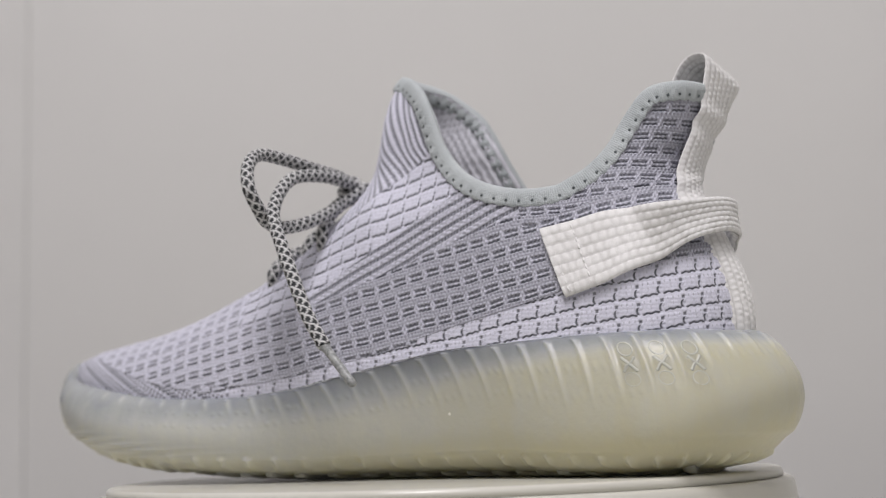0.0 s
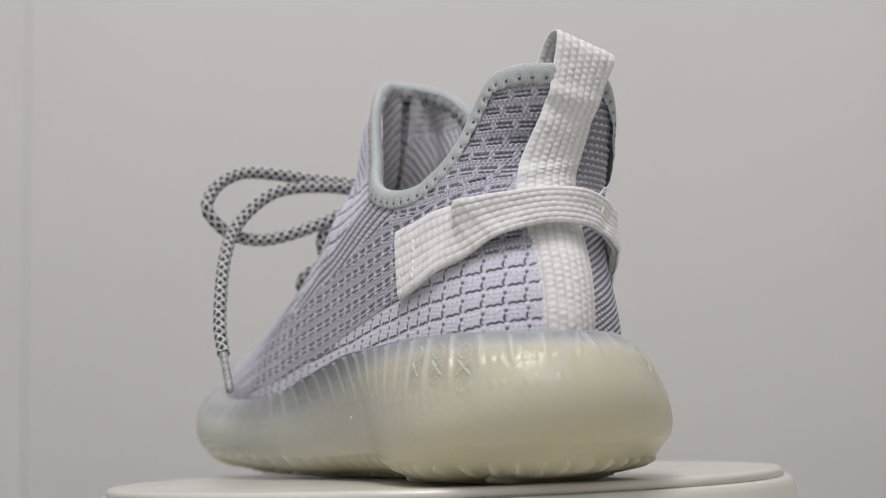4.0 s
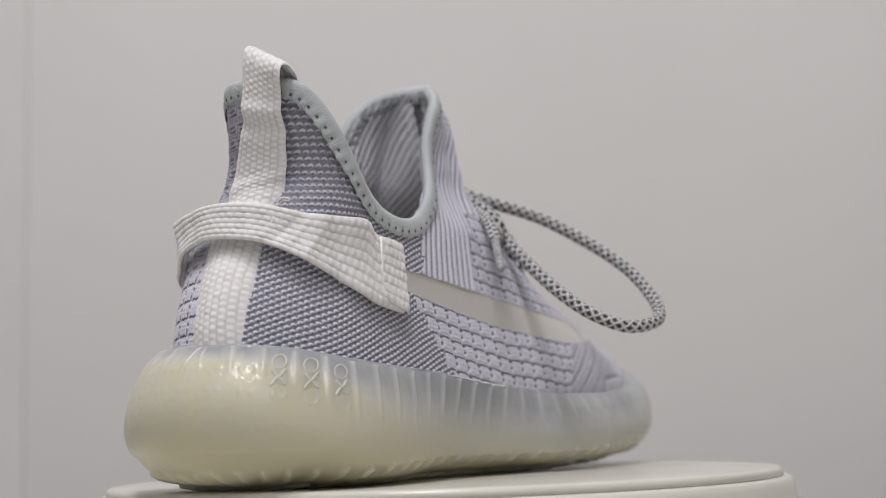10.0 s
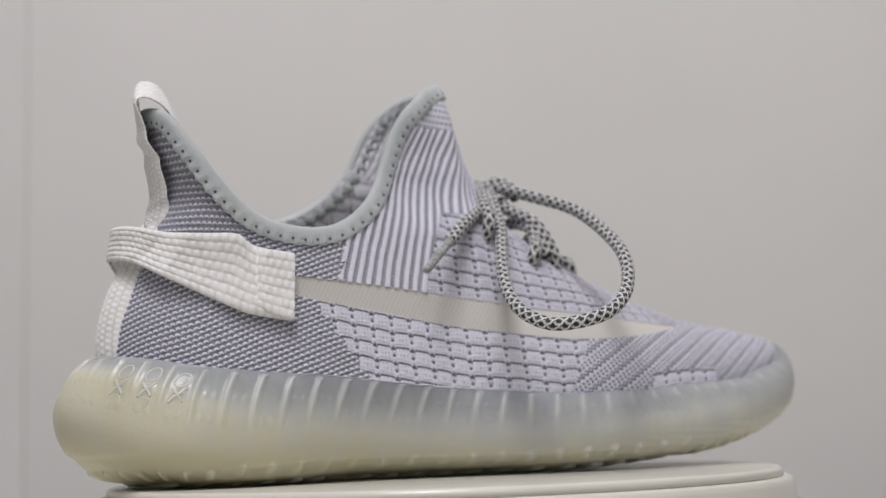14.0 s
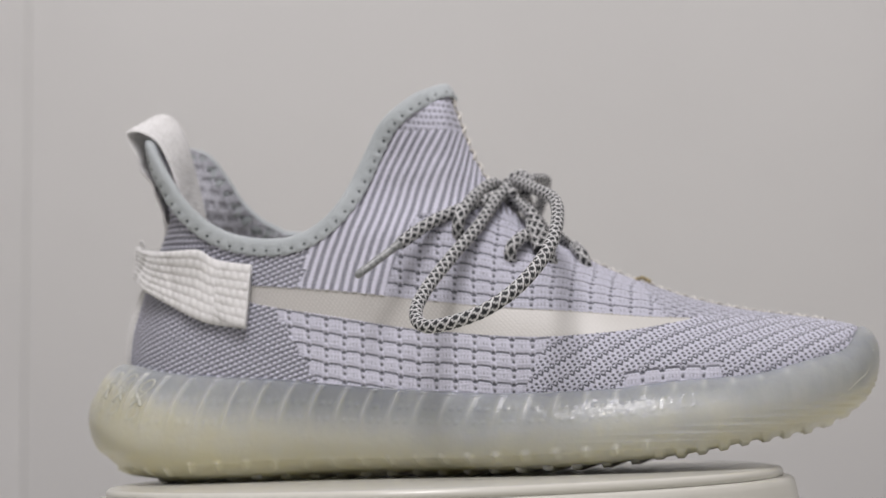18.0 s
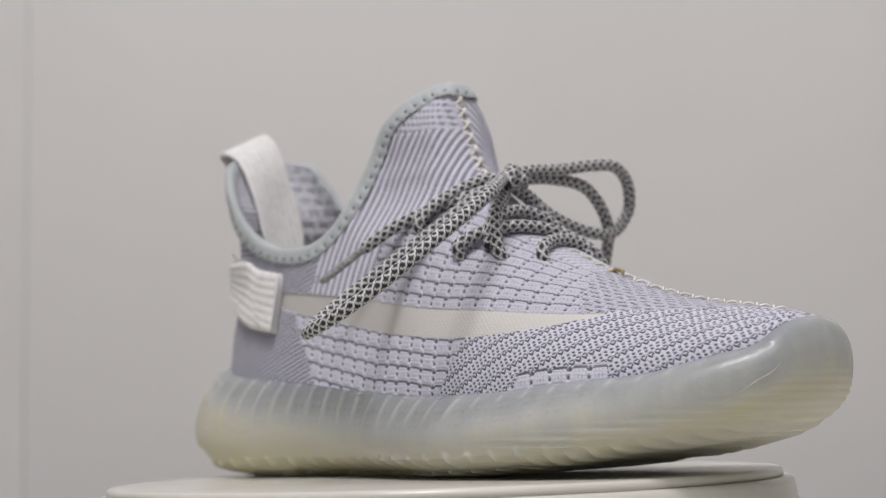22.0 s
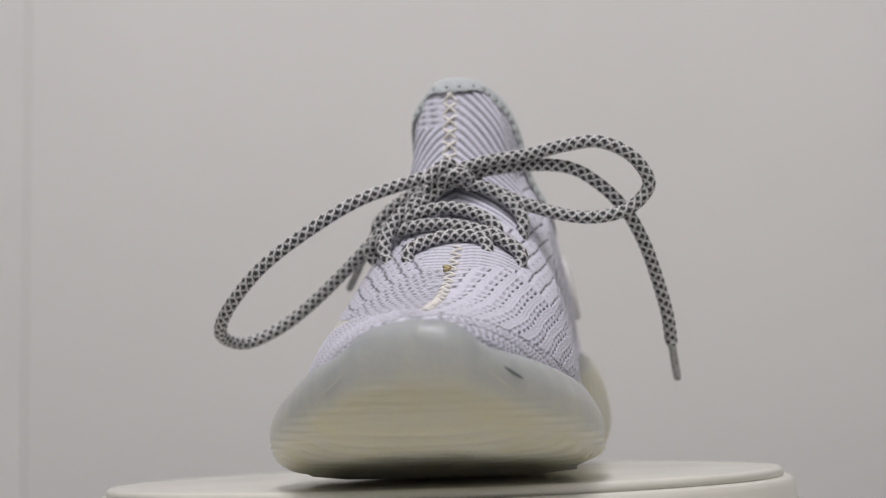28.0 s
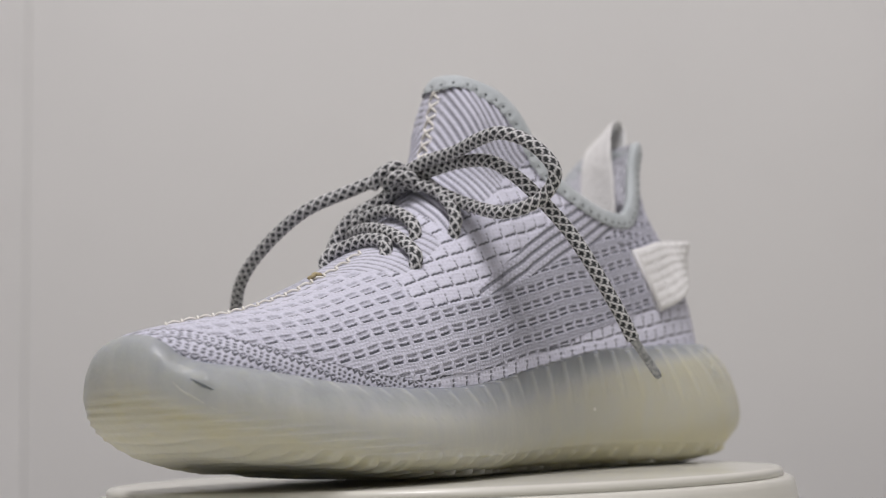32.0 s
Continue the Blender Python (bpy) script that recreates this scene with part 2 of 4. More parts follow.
def half_width(x, z, side):
    zf = FEATHER_Z[side](x)
    tau = np.clip((z - zf) / np.maximum(APEX(x) - zf, 0.3), 0, 1)
    vamp = smooth(118, 185, x)
    a = 1.0 + 0.8 * vamp
    tongue = smooth(105, 130, x)
    p = 0.8 - 0.3 * vamp - (0.22 if side == "inner" else 0.06) * smooth(100, 136, z) * tongue * (1 - smooth(150, 160, x))
    w = FEATHER_Y[side](x) * (1 - tau**a) ** p * (1 - (0.0 if side == "inner" else 0.36 - 0.14 * smooth(118, 138, z)) * smooth(88, 112, z) * tongue)
    xh = HEEL_X(z)
    r = 32 - (16 if side == "inner" else 19) * smooth(64, 112, z)
    k = np.clip((xh + r - x) / r, 0, 1)
    return w * np.sqrt(np.clip(1 - k ** (2.2 + (0.0 if side == "inner" else 1.6) * smooth(90, 125, z)), 0, 1))


def place(x, z, side):
    return np.stack([x, lean(x, z) + SIDES[side] * half_width(x, z, side), z], -1)


def upper_grid(side, nu, nv):
    """Coons patch in the side view, then the width of the foot's shape."""
    s = np.linspace(0, 1, nu)
    u = 0.35 * s + 0.65 * (1 - np.cos(np.pi * s)) / 2
    v = np.linspace(0, 1, nv)
    xb = 18 + (299 - 18) * u
    bottom = np.stack([xb, FEATHER_Z[side](xb)], 1)
    fine = np.linspace(0, 1, 400)

    def at(path, q):
        p = spline(path, 400)
        return np.stack([np.interp(q, fine, p[:, j]) for j in (0, 1)], 1)
    top, left, right = at(COLLAR[side], u), at(HEEL, v), at(RIDGE, v)
    left[:, 0] = HEEL_X(left[:, 1])
    right[:, 1] = np.where(right[:, 0] > 148.3, APEX(right[:, 0]), right[:, 1])
    U, V = u[:, None, None], v[None, :, None]
    g = ((1 - V) * bottom[:, None] + V * top[:, None] + (1 - U) * left[None] + U * right[None]
         - (1 - U) * (1 - V) * bottom[0] - U * (1 - V) * bottom[-1] - (1 - U) * V * top[0] - U * V * top[-1])
    return g[..., 0], g[..., 1]


STRIPE_LOW = curve((60, 72), (76, 66.5), (107, 60), (147, 52.5), (188, 48.8), (215, 50), (240, 54))
STRIPE_TOP = curve((60, 75), (76, 73), (107, 69.5), (127, 66.5), (167, 60.5), (198, 57.5), (228, 54.5), (240, 54))


def frac(a):
    return a - np.floor(a)


def wave(a):
    return 0.5 + 0.5 * np.sin(2 * np.pi * a)


def stitch(x, z, px=1.45, pz=1.35):
    """Single knitted loops: columns of small v shapes, 0 in the gaps and 1 on the yarn."""
    fx = frac(x / px)
    return np.sin(np.pi * fx) ** 0.6 * wave(z / pz + 0.9 * np.abs(fx - 0.5))


def bar(a, centre, inner, outer):
    return 1 - smooth(inner, outer, np.abs(a - centre))


def knit_blocks(p, q, st, hung=True, grey=0.0):
    """Puffed blocks with columns of chain loops between them; a thin row arches over each block and dips at the columns, or runs scalloped below it."""
    fx, fy = frac(p), frac(q)
    dx = frac(fx + 0.5) - 0.5
    e = np.abs(dx)
    puff = smooth(0.08, 0.24, e) * smooth(0.0, 0.2, fy) * (1 - smooth(0.74, 0.95, fy))
    if hung:
        arch = 0.88 - 0.17 * (1 - smooth(0.07, 0.19, e))
        line = bar(fy, arch, 0.05, 0.105) * (1 - 0.35 * bar(e, 0.0, 0.04, 0.09))
        edge = bar(fy, arch - 0.17, 0.02, 0.06) * bar(frac(fx * 5), 0.5, 0.16, 0.3) * smooth(0.14, 0.22, e)
        bead = bar(e, 0.0, 0.05, 0.12) * wave(q * 2 + 0.12)
        dots = bar(e, 0.0, 0.045, 0.10) * wave(q * 2 + 0.62) ** 2
        tick = (bar(fx, 0.5, 0.02, 0.05) + 0.7 * bar(fx, 0.68, 0.015, 0.05) + 0.5 * bar(fx, 0.34, 0.015, 0.05)) * bar(fy, 0.36, 0.06, 0.15)
        tone = np.clip(grey + 0.80 * line + 0.95 * dots + 0.42 * tick + 0.26 * edge + (0.05 + grey) * (1 - st), 0, 1)
        return 0.30 * puff + 0.42 * bead - 0.26 * line - 0.22 * dots - 0.08 * tick + 0.05 * st, tone
    line = bar(fy, 0.11 + 0.028 * np.cos(6 * np.pi * fx), 0.035, 0.075) * smooth(0.08, 0.14, e)
    hook = bar(dx, 0.11 - 1.6 * (fy - 0.32) ** 2, 0.03, 0.07) * bar(fy, 0.32, 0.18, 0.25)
    dots = bar(e, 0.0, 0.05, 0.10) * bar(fy, 0.70, 0.06, 0.13)
    bead = bar(e, 0.0, 0.05, 0.13) * (bar(fy, 0.88, 0.06, 0.13) + bar(fy, 0.50, 0.06, 0.13))
    tick = bar(frac(fx * 4 + 0.5), 0.5, 0.07, 0.16) * bar(fy, 0.76, 0.05, 0.11) * smooth(0.12, 0.2, e)
    low = bar(frac(fx * 3), 0.5, 0.05, 0.12) * bar(fy, 0.44, 0.06, 0.13) * smooth(0.2, 0.26, e)
    tone = np.clip(0.88 * line + 0.95 * hook + 0.75 * dots + 0.36 * tick + 0.22 * low + 0.06 * (1 - st), 0, 1)
    return 0.30 * puff + 0.26 * bead - 0.24 * line - 0.20 * hook - 0.16 * dots - 0.10 * tick + 0.06 * st, tone


def knit_broken(p, q, st):
    """Smooth pale blocks in rows, each over a long thin dark scalloped line, with a small dark hook at the corner."""
    fx, fy = frac(p), frac(q)
    dx = frac(fx + 0.5) - 0.5
    e = np.abs(dx)
    line = smooth(0.07, 0.13, e) * bar(fy, 0.12 + 0.022 * np.cos(6 * np.pi * fx), 0.04, 0.085)
    hook = bar(dx, 0.06 - 1.2 * (fy - 0.30) ** 2, 0.025, 0.06) * bar(fy, 0.30, 0.12, 0.2) + 0.7 * bar(e, 0.0, 0.03, 0.08) * bar(fy, 0.62, 0.05, 0.11)
    tick = bar(frac(fx * 4 + 0.5), 0.5, 0.06, 0.15) * bar(fy, 0.74, 0.04, 0.10)
    puff = smooth(0.0, 0.16, e) * smooth(0.08, 0.28, fy) * (1 - smooth(0.8, 1.0, fy))
    return 0.26 * puff - 0.26 * line - 0.16 * hook + 0.08 * st, np.clip(0.90 * line + 0.95 * hook + 0.16 * tick + 0.07 * (1 - st), 0, 1)


def knit_dashes(p, q, st, shift=-0.18, pale=0.0):
    """Rows of recessed dashes on a ground of grey loops: each dash is two dark scalloped lines with a pale float between them."""
    fx, fy = frac(p + shift * np.floor(q)), frac(q)
    scal = 0.025 * np.cos(8 * np.pi * fx)
    span = bar(fx, 0.5, 0.33 - 0.03 * pale, 0.41 - 0.03 * pale)
    dash = span * bar(fy, 0.49, 0.20, 0.27)
    dark = span * bar(fy, 0.34 + scal, 0.055, 0.105)
    grey = span * bar(fy, 0.63 - scal, 0.06, 0.12)
    flt = span * bar(fy, 0.48 + scal, 0.03, 0.07)
    loops = np.clip(0.5 + 0.70 * np.cos(10 * np.pi * p) * np.cos(4 * np.pi * (q - 0.02)), 0, 1)
    row = bar(fy, 0.90 + 0.05 * np.cos(10 * np.pi * p), 0.03, 0.08) + bar(fy, 0.10 - 0.05 * np.cos(10 * np.pi * p), 0.03, 0.08)
    ground = np.clip(0.10 + 0.42 * (1 - loops) + 0.26 * row, 0, 0.75) * (1 - 0.7 * pale)
    tone = np.clip(np.where(dash > 0.02, np.maximum(ground * (1 - dash) + 0.18 * flt, np.maximum(1.0 * dark, (0.80 - 0.35 * pale) * grey)), ground), 0, 1)
    return 0.40 * (1 - dash) + (0.34 * loops - 0.12 * row) * (1 - dash) + 0.24 * flt - 0.10 * dark, tone


def knit_dots(x, z, rise, st):
    """White ground with slanting bands: a row of small v marks, then two rows of pin holes between plain stripes."""
    b, a = (z - rise * x) / 7.0, x + rise * z
    f, fa = frac(b), frac(a / 2.7)
    mark = bar(f, 0.10 + 0.24 * np.abs(fa - 0.5) * 2, 0.06, 0.11) * smooth(0.06, 0.16, np.minimum(fa, 1 - fa) * 2) + bar(f, 0.40, 0.03, 0.07) * bar(fa, 0.5, 0.2, 0.3)
    # holes are shallow dents; their darkness is put into the tone
    hole = (bar(f, 0.62, 0.05, 0.09) + bar(f, 0.85, 0.05, 0.09)) * bar(frac(a / 2.2 + 0.5 * np.floor(b * 2)), 0.5, 0.19, 0.31)
    dark = np.clip(mark + hole, 0, 1)
    return 0.22 * (1 - dark) + 0.05 * st, np.clip(0.04 + 0.95 * dark + 0.08 * (1 - st), 0, 1)


def ribs_tone(c, st):
    f = frac(c)
    dark = smooth(0.46, 0.54, f) * (1 - smooth(0.92, 1.0, f))
    return 0.5 * (1 - dark) + 0.12 * st, np.clip(0.03 + dark * (0.50 + 0.25 * (1 - st)), 0, 1)


def girth_table(side):
    """Length over the knit from the sole's seam up, so that the rows keep their height across the instep."""
    xs = np.linspace(16, 299, 284)
    tau = 1 - (1 - np.linspace(0, 1, 200)) ** 2
    zf, za = FEATHER_Z[side](xs), APEX(xs)
    zz = zf[:, None] + (za - zf)[:, None] * tau[None]
    w = half_width(np.repeat(xs[:, None], 200, 1), zz, side)
    step = np.hypot(np.diff(zz, axis=1), np.diff(w, axis=1) * smooth(120, 175, xs)[:, None])
    return xs, np.concatenate([np.zeros((len(xs), 1)), np.cumsum(step, axis=1)], 1) + zf[:, None]


GIRTHS = {name: girth_table(name) for name in SIDES}


def girth(x, z, side):
    table = GIRTHS[side][1]
    zf, za = FEATHER_Z[side](x), APEX(x)
    s = (1 - np.sqrt(np.clip(1 - (z - zf) / np.maximum(za - zf, 0.3), 0, 1))) * 199
    k = np.clip(x - 16, 0, 282.99)
    i, j = k.astype(int), np.clip(s.astype(int), 0, 198)
    a, b = k - i, s - j
    return (table[i, j] * (1 - a) * (1 - b) + table[i + 1, j] * a * (1 - b) + table[i, j + 1] * (1 - a) * b + table[i + 1, j + 1] * a * b)


ARC_K = np.linspace(0, 1, 400)
ARC_S = np.concatenate([[0], np.cumsum(np.hypot(np.diff(ARC_K), np.diff(np.sqrt(1 - ARC_K**2.2))))])


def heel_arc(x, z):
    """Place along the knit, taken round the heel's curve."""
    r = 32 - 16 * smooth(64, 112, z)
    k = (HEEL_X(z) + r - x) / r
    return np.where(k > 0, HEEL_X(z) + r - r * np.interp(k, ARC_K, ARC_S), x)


LOOP_STRENGTH = {"outer": np.array([0.5, 0.2, 0.16, 0.5, 0.25, 0.12, 0.05]), "inner": np.array([0.5, 0.2, 0.42, 0.16, 0.45, 0.12, 0.05])}


def pattern(x, z, side):
    """Relief in millimetres, tone of the yarn with shade in its gaps, and the panel's number over the side of the shoe.
    """
    zf = FEATHER_Z[side](x)
    apex = APEX(x)
    g = girth(x, z, side)
    crest = girth(x, apex, side) - g
    # hand-made unevenness of the rows
    jx = 0.16 * np.sin(x / 3.3 + g / 2.6) + 0.18 * np.sin(x / 8.1 - g / 5.7 + 1.3) + 0.30 * np.sin(g / 9.0 + 0.6)
    jz = 0.11 * np.sin(x / 2.9 - g / 3.7 + 2.0) + 0.28 * np.sin(x / 11.0 + g / 13.0) + 0.18 * np.sin(x / 5.3)
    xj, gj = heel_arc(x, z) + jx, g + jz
    st = stitch(xj, gj)
    h = 0.18 * st
    tone = 0.08 + 0.18 * (1 - st)
    panel = np.zeros(x.shape, int)

    def put(where, got, number):
        nonlocal h, tone, panel
        h, tone, panel = np.where(where, got[0], h), np.where(where, got[1], tone), np.where(where, number, panel)

    if side == "outer":
        low, top = STRIPE_LOW(x), STRIPE_TOP(x)
        put(z <= low, knit_blocks(xj / 7.0, (gj - girth(x, low, side)) / 5.6 + 0.95, st, grey=0.04), 1)
        put(z >= top, knit_blocks(xj / 7.0, (gj - girth(x, top, side)) / 5.6, st, grey=0.12), 1)
        put((z <= low + 2) & (x > 179 + 0.5 * (z - 30)), knit_dots(x + 0.3 * jx, g + 0.3 * jz, 0.6, st), 2)
        put((x > 213 + 2 * np.sin(z)) & (x < 248) & (z < zf + 6.3) & (z > zf), knit_blocks(xj / 7.1, (gj - zf) / 6.3, st), 2)
        rows = (gj + 0.16 * x) / 2.7
        dash = bar(frac(rows) + 0.1 * np.sin(x / 0.9), 0.5, 0.12, 0.26) * bar(frac(xj / 4.6 + 0.5 * np.floor(rows)), 0.5, 0.26, 0.40)
        put((z > top + 0.02) & (x > 214 + crest * 0.4) & (z > 54.6 - 0.0028 * np.maximum(x - 240, 0) ** 2), (0.3 * (1 - dash) + 0.18 * st, np.clip(0.12 + 0.50 * dash + 0.26 * (1 - st), 0, 1)), 3)
        # heel quarter: pale zigzag loops in slanting rows on dark
        rise = z + jz - 0.34 * xj
        k = np.floor(rise / 1.9)
        zig = np.abs(frac((xj + 0.3 * z) / 2.3 + 0.5 * k) - 0.5) * 2
        loop = bar(frac(rise / 1.9), 0.36 + 0.28 * zig, 0.15, 0.32) * (0.30 + 0.70 * smooth(0.08, 0.5, zig))
        edge = np.where(z > 66, 96 + (z - 80) * 0.15, 86 + (62 - z) * 0.62) + 3.0 * (frac(z / 6.5) - 0.5)
        put(x < edge, (0.42 * loop + 0.05 * st, np.clip(0.82 - 0.80 * loop - 0.05 * st, 0, 1)), 4)
        k = np.floor((z + jz + 0.05 * xj) / 2.2)
        zig = np.abs(frac(xj / 1.8 + 0.5 * k) - 0.5) * 2
        loop = bar(frac((z + jz + 0.05 * xj) / 2.2), 0.38 + 0.26 * zig, 0.11, 0.25) * (0.25 + 0.75 * smooth(0.08, 0.55, zig))
        put((z > 86 + 0.10 * (x - 40)) & (x < 92), (0.40 * loop, np.clip(0.72 - 0.66 * loop, 0, 1)), 4)
        # ribs up to the tongue
        d = np.maximum(z - 67, 0)
        c = x - 0.28 * d - 0.0034 * d**2
        put((z > top) & (x > edge) & ((c < 127) | (z > 97)) & (z < 131), ribs_tone((c + 0.4 * jx - 0.45 * half_width(x, z, side) * (1 + (0.34 - 0.16 * smooth(118, 138, z)) * smooth(88, 112, z) * smooth(105, 130, x))) / 3.5, st), 5)
        line = bar(frac((z + jz + 0.10 * x) / 2.6), 0.5, 0.16, 0.28) * (0.2 + 0.8 * wave(xj / 1.9 + 0.5 * np.floor((z + jz + 0.10 * x) / 2.6)))
        put((z >= 130) & (x > 110), (0.3 * (1 - line) + 0.1 * st, np.clip(0.10 + 0.66 * line + 0.1 * (1 - st), 0, 1)), 5)
    else:
        q = (gj + 0.20 * x) / 5.8
        p = (xj - 0.15 * g) / 6.7
        put(z > -1, knit_blocks((xj - 0.15 * g) / 7.1, (gj + 0.15 * x) / 5.9, st, False), 1)
        put((x > 112) & (z > 56), knit_broken(p, q, st), 1)
        dashes = knit_dashes(p, q, st, pale=smooth(165, 205, x))
        put((x > 204 + 0.25 * (z - 60)) & (z > 55), dashes, 1)
        diag = np.where(x < 170, 63 + (170 - x) * 0.33, np.maximum(63 - (x - 170) * 0.17, 55.4))
        put((z < diag) & (z > np.where(x < 125, 49 + (125 - x) * 0.24, zf + 5)), dashes, 2)
        put((x > 215) & (z > zf + 4) & (z < 55.4), dashes, 2)
        put((x > 205) & (z < zf + 2 + 0.11 * (x - 205)), knit_dots(x + 0.3 * jx, g + 0.3 * jz, 0.5, st), 3)
        # slanting dark lines of short stitches
        c = (z + 0.46 * x + 0.5 * jz) / 3.75
        along = x - 0.46 * z
        sub = wave(along / 1.5 + 1.2 * frac(c))
        line = bar(frac(c), 0.5, 0.15, 0.24)
        bump = wave(along / 3.1 + 0.5 * np.floor(c)) * (1 - line)
        put((z >= diag) & (z < 67.5 + (171 - x) * 0.56) & (x < 174), (0.30 * (1 - line) + 0.22 * bump + 0.10 * line * sub, np.clip(0.34 - 0.26 * bump + line * (0.22 + 0.36 * sub), 0, 1)), 2)
        # upper heel, bold bricks
        bricks = knit_dashes(xj / 6.0, gj / 4.9, st, 0.5)
        put((z > 80 + 0.12 * (x - 40)) & (x < 88 + 0.3 * (z - 92)) & (z >= diag - 6), (bricks[0] * 1.2, np.clip(0.85 * bricks[1] + 0.04, 0, 1)), 4)
        d = np.maximum(z - 67, 0)
        put((z > 116 - (x - 128) * 0.63) & (x > 112) & (x < 176), ribs_tone((x + 0.4 * jx - 0.2 * d - 0.003 * d**2 - (0.45 + 0.3 * smooth(104, 122, z)) * half_width(x, z, side)) / 3.5, st), 5)
    # fine ribs in front of the laces
    thin = bar(frac((x + 0.30 * crest) / 2.5), 0.5, 0.12, 0.22)
    put((x > 180) & (x < 222 - 0.9 * crest) & (crest < (12 if side == "outer" else 24)), (0.2 * (1 - thin) + 0.1 * st, 0.06 + 0.50 * thin + 0.1 * (1 - st)), 5)
    if side == "outer":
        low, top = STRIPE_LOW(x), STRIPE_TOP(x)
        net = wave((x + z) / 1.7) * wave((x - 0.6 * z) / 1.7)
        put((z > low) & (z < top) & (x > 70) & (x < 238), (0.06 * net - 0.2, 0.35 + 0.65 * smooth(145, 172, x) + (net - 0.5) * (0.7 - 0.45 * smooth(145, 172, x))), 6)
    return h, tone, panel, np.stack([xj / 1.45, gj / 1.35, LOOP_STRENGTH[side][panel]], -1)


# ---- the shoe ----
shoe = tagged(new("sneaker"), "pale grey-lavender knitted sneaker with a milky rubber sole, on the turntable", "shoe")

PANEL_NAMES = {0: "knit_panel", 1: "block_knit_panel", 2: "quarter_knit_panel", 3: "toe_knit_panel", 4: "heel_knit_panel", 5: "ribbed_tongue_panel", 6: "side_stripe"}
PANEL_LABELS = {1: "white and lavender knit in raised blocks", 2: "grey knit with dark dashes", 3: "pale dotted toe knit", 4: "dark grey ribbed heel knit",
                5: "grey and white striped tongue knit", 6: "sheer off-white woven stripe"}


def build_upper():
    edges = {}
    for side in SIDES:
        nu, nv = 900, 350
        x, z = upper_grid(side, nu, nv)
        g = place(x, z, side)
        g[-1, :, 1] = lean(x[-1], z[-1])
        g[0, :, 1] = lean(x[0], z[0])
        n = grid_normals(g) * -SIDES[side]
        h, tone, panel, weave = pattern(x, z, side)
        soft = np.clip(np.minimum(np.arange(nu), np.arange(nu)[::-1]) / 8.0, 0, 1)[:, None]
        gd = g + n * (h * soft)[..., None]
        faces = grid_faces(nu, nv, flip=(side != "outer"))
        fp = panel.reshape(-1)[faces[:, 0]]
        flat, tflat = gd.reshape(-1, 3), tone.reshape(-1)
        for number in np.unique(fp):
            sel = faces[fp == number]
            used, inv = np.unique(sel, return_inverse=True)
            mesh_part(PANEL_NAMES[number], flat[used], inv.reshape(sel.shape), MONO if number == 6 else KNIT, shoe, PANEL_LABELS.get(number, ""), tflat[used], weave=weave.reshape(-1, 3)[used])
        # lining
        step_u, step_v = 2, 2
        gi = (g - n * (2.6 + 0.8 * h * soft)[..., None])[::step_u, ::step_v]
        gi[..., 1] = np.where(SIDES[side] * (gi[..., 1] - lean(gi[..., 0], gi[..., 2])) < 0, lean(gi[..., 0], gi[..., 2]), gi[..., 1])
        ti = 0.8 * tone[::step_u, ::step_v]
        mesh_part("lining", gi.reshape(-1, 3), grid_faces(gi.shape[0], gi.shape[1], flip=(side == "outer")), LINING, shoe, "soft grey knitted lining", ti.reshape(-1), weave=weave[::step_u, ::step_v].reshape(-1, 3))
        edges[side] = (g, n)
    return edges


EDGES = build_upper()


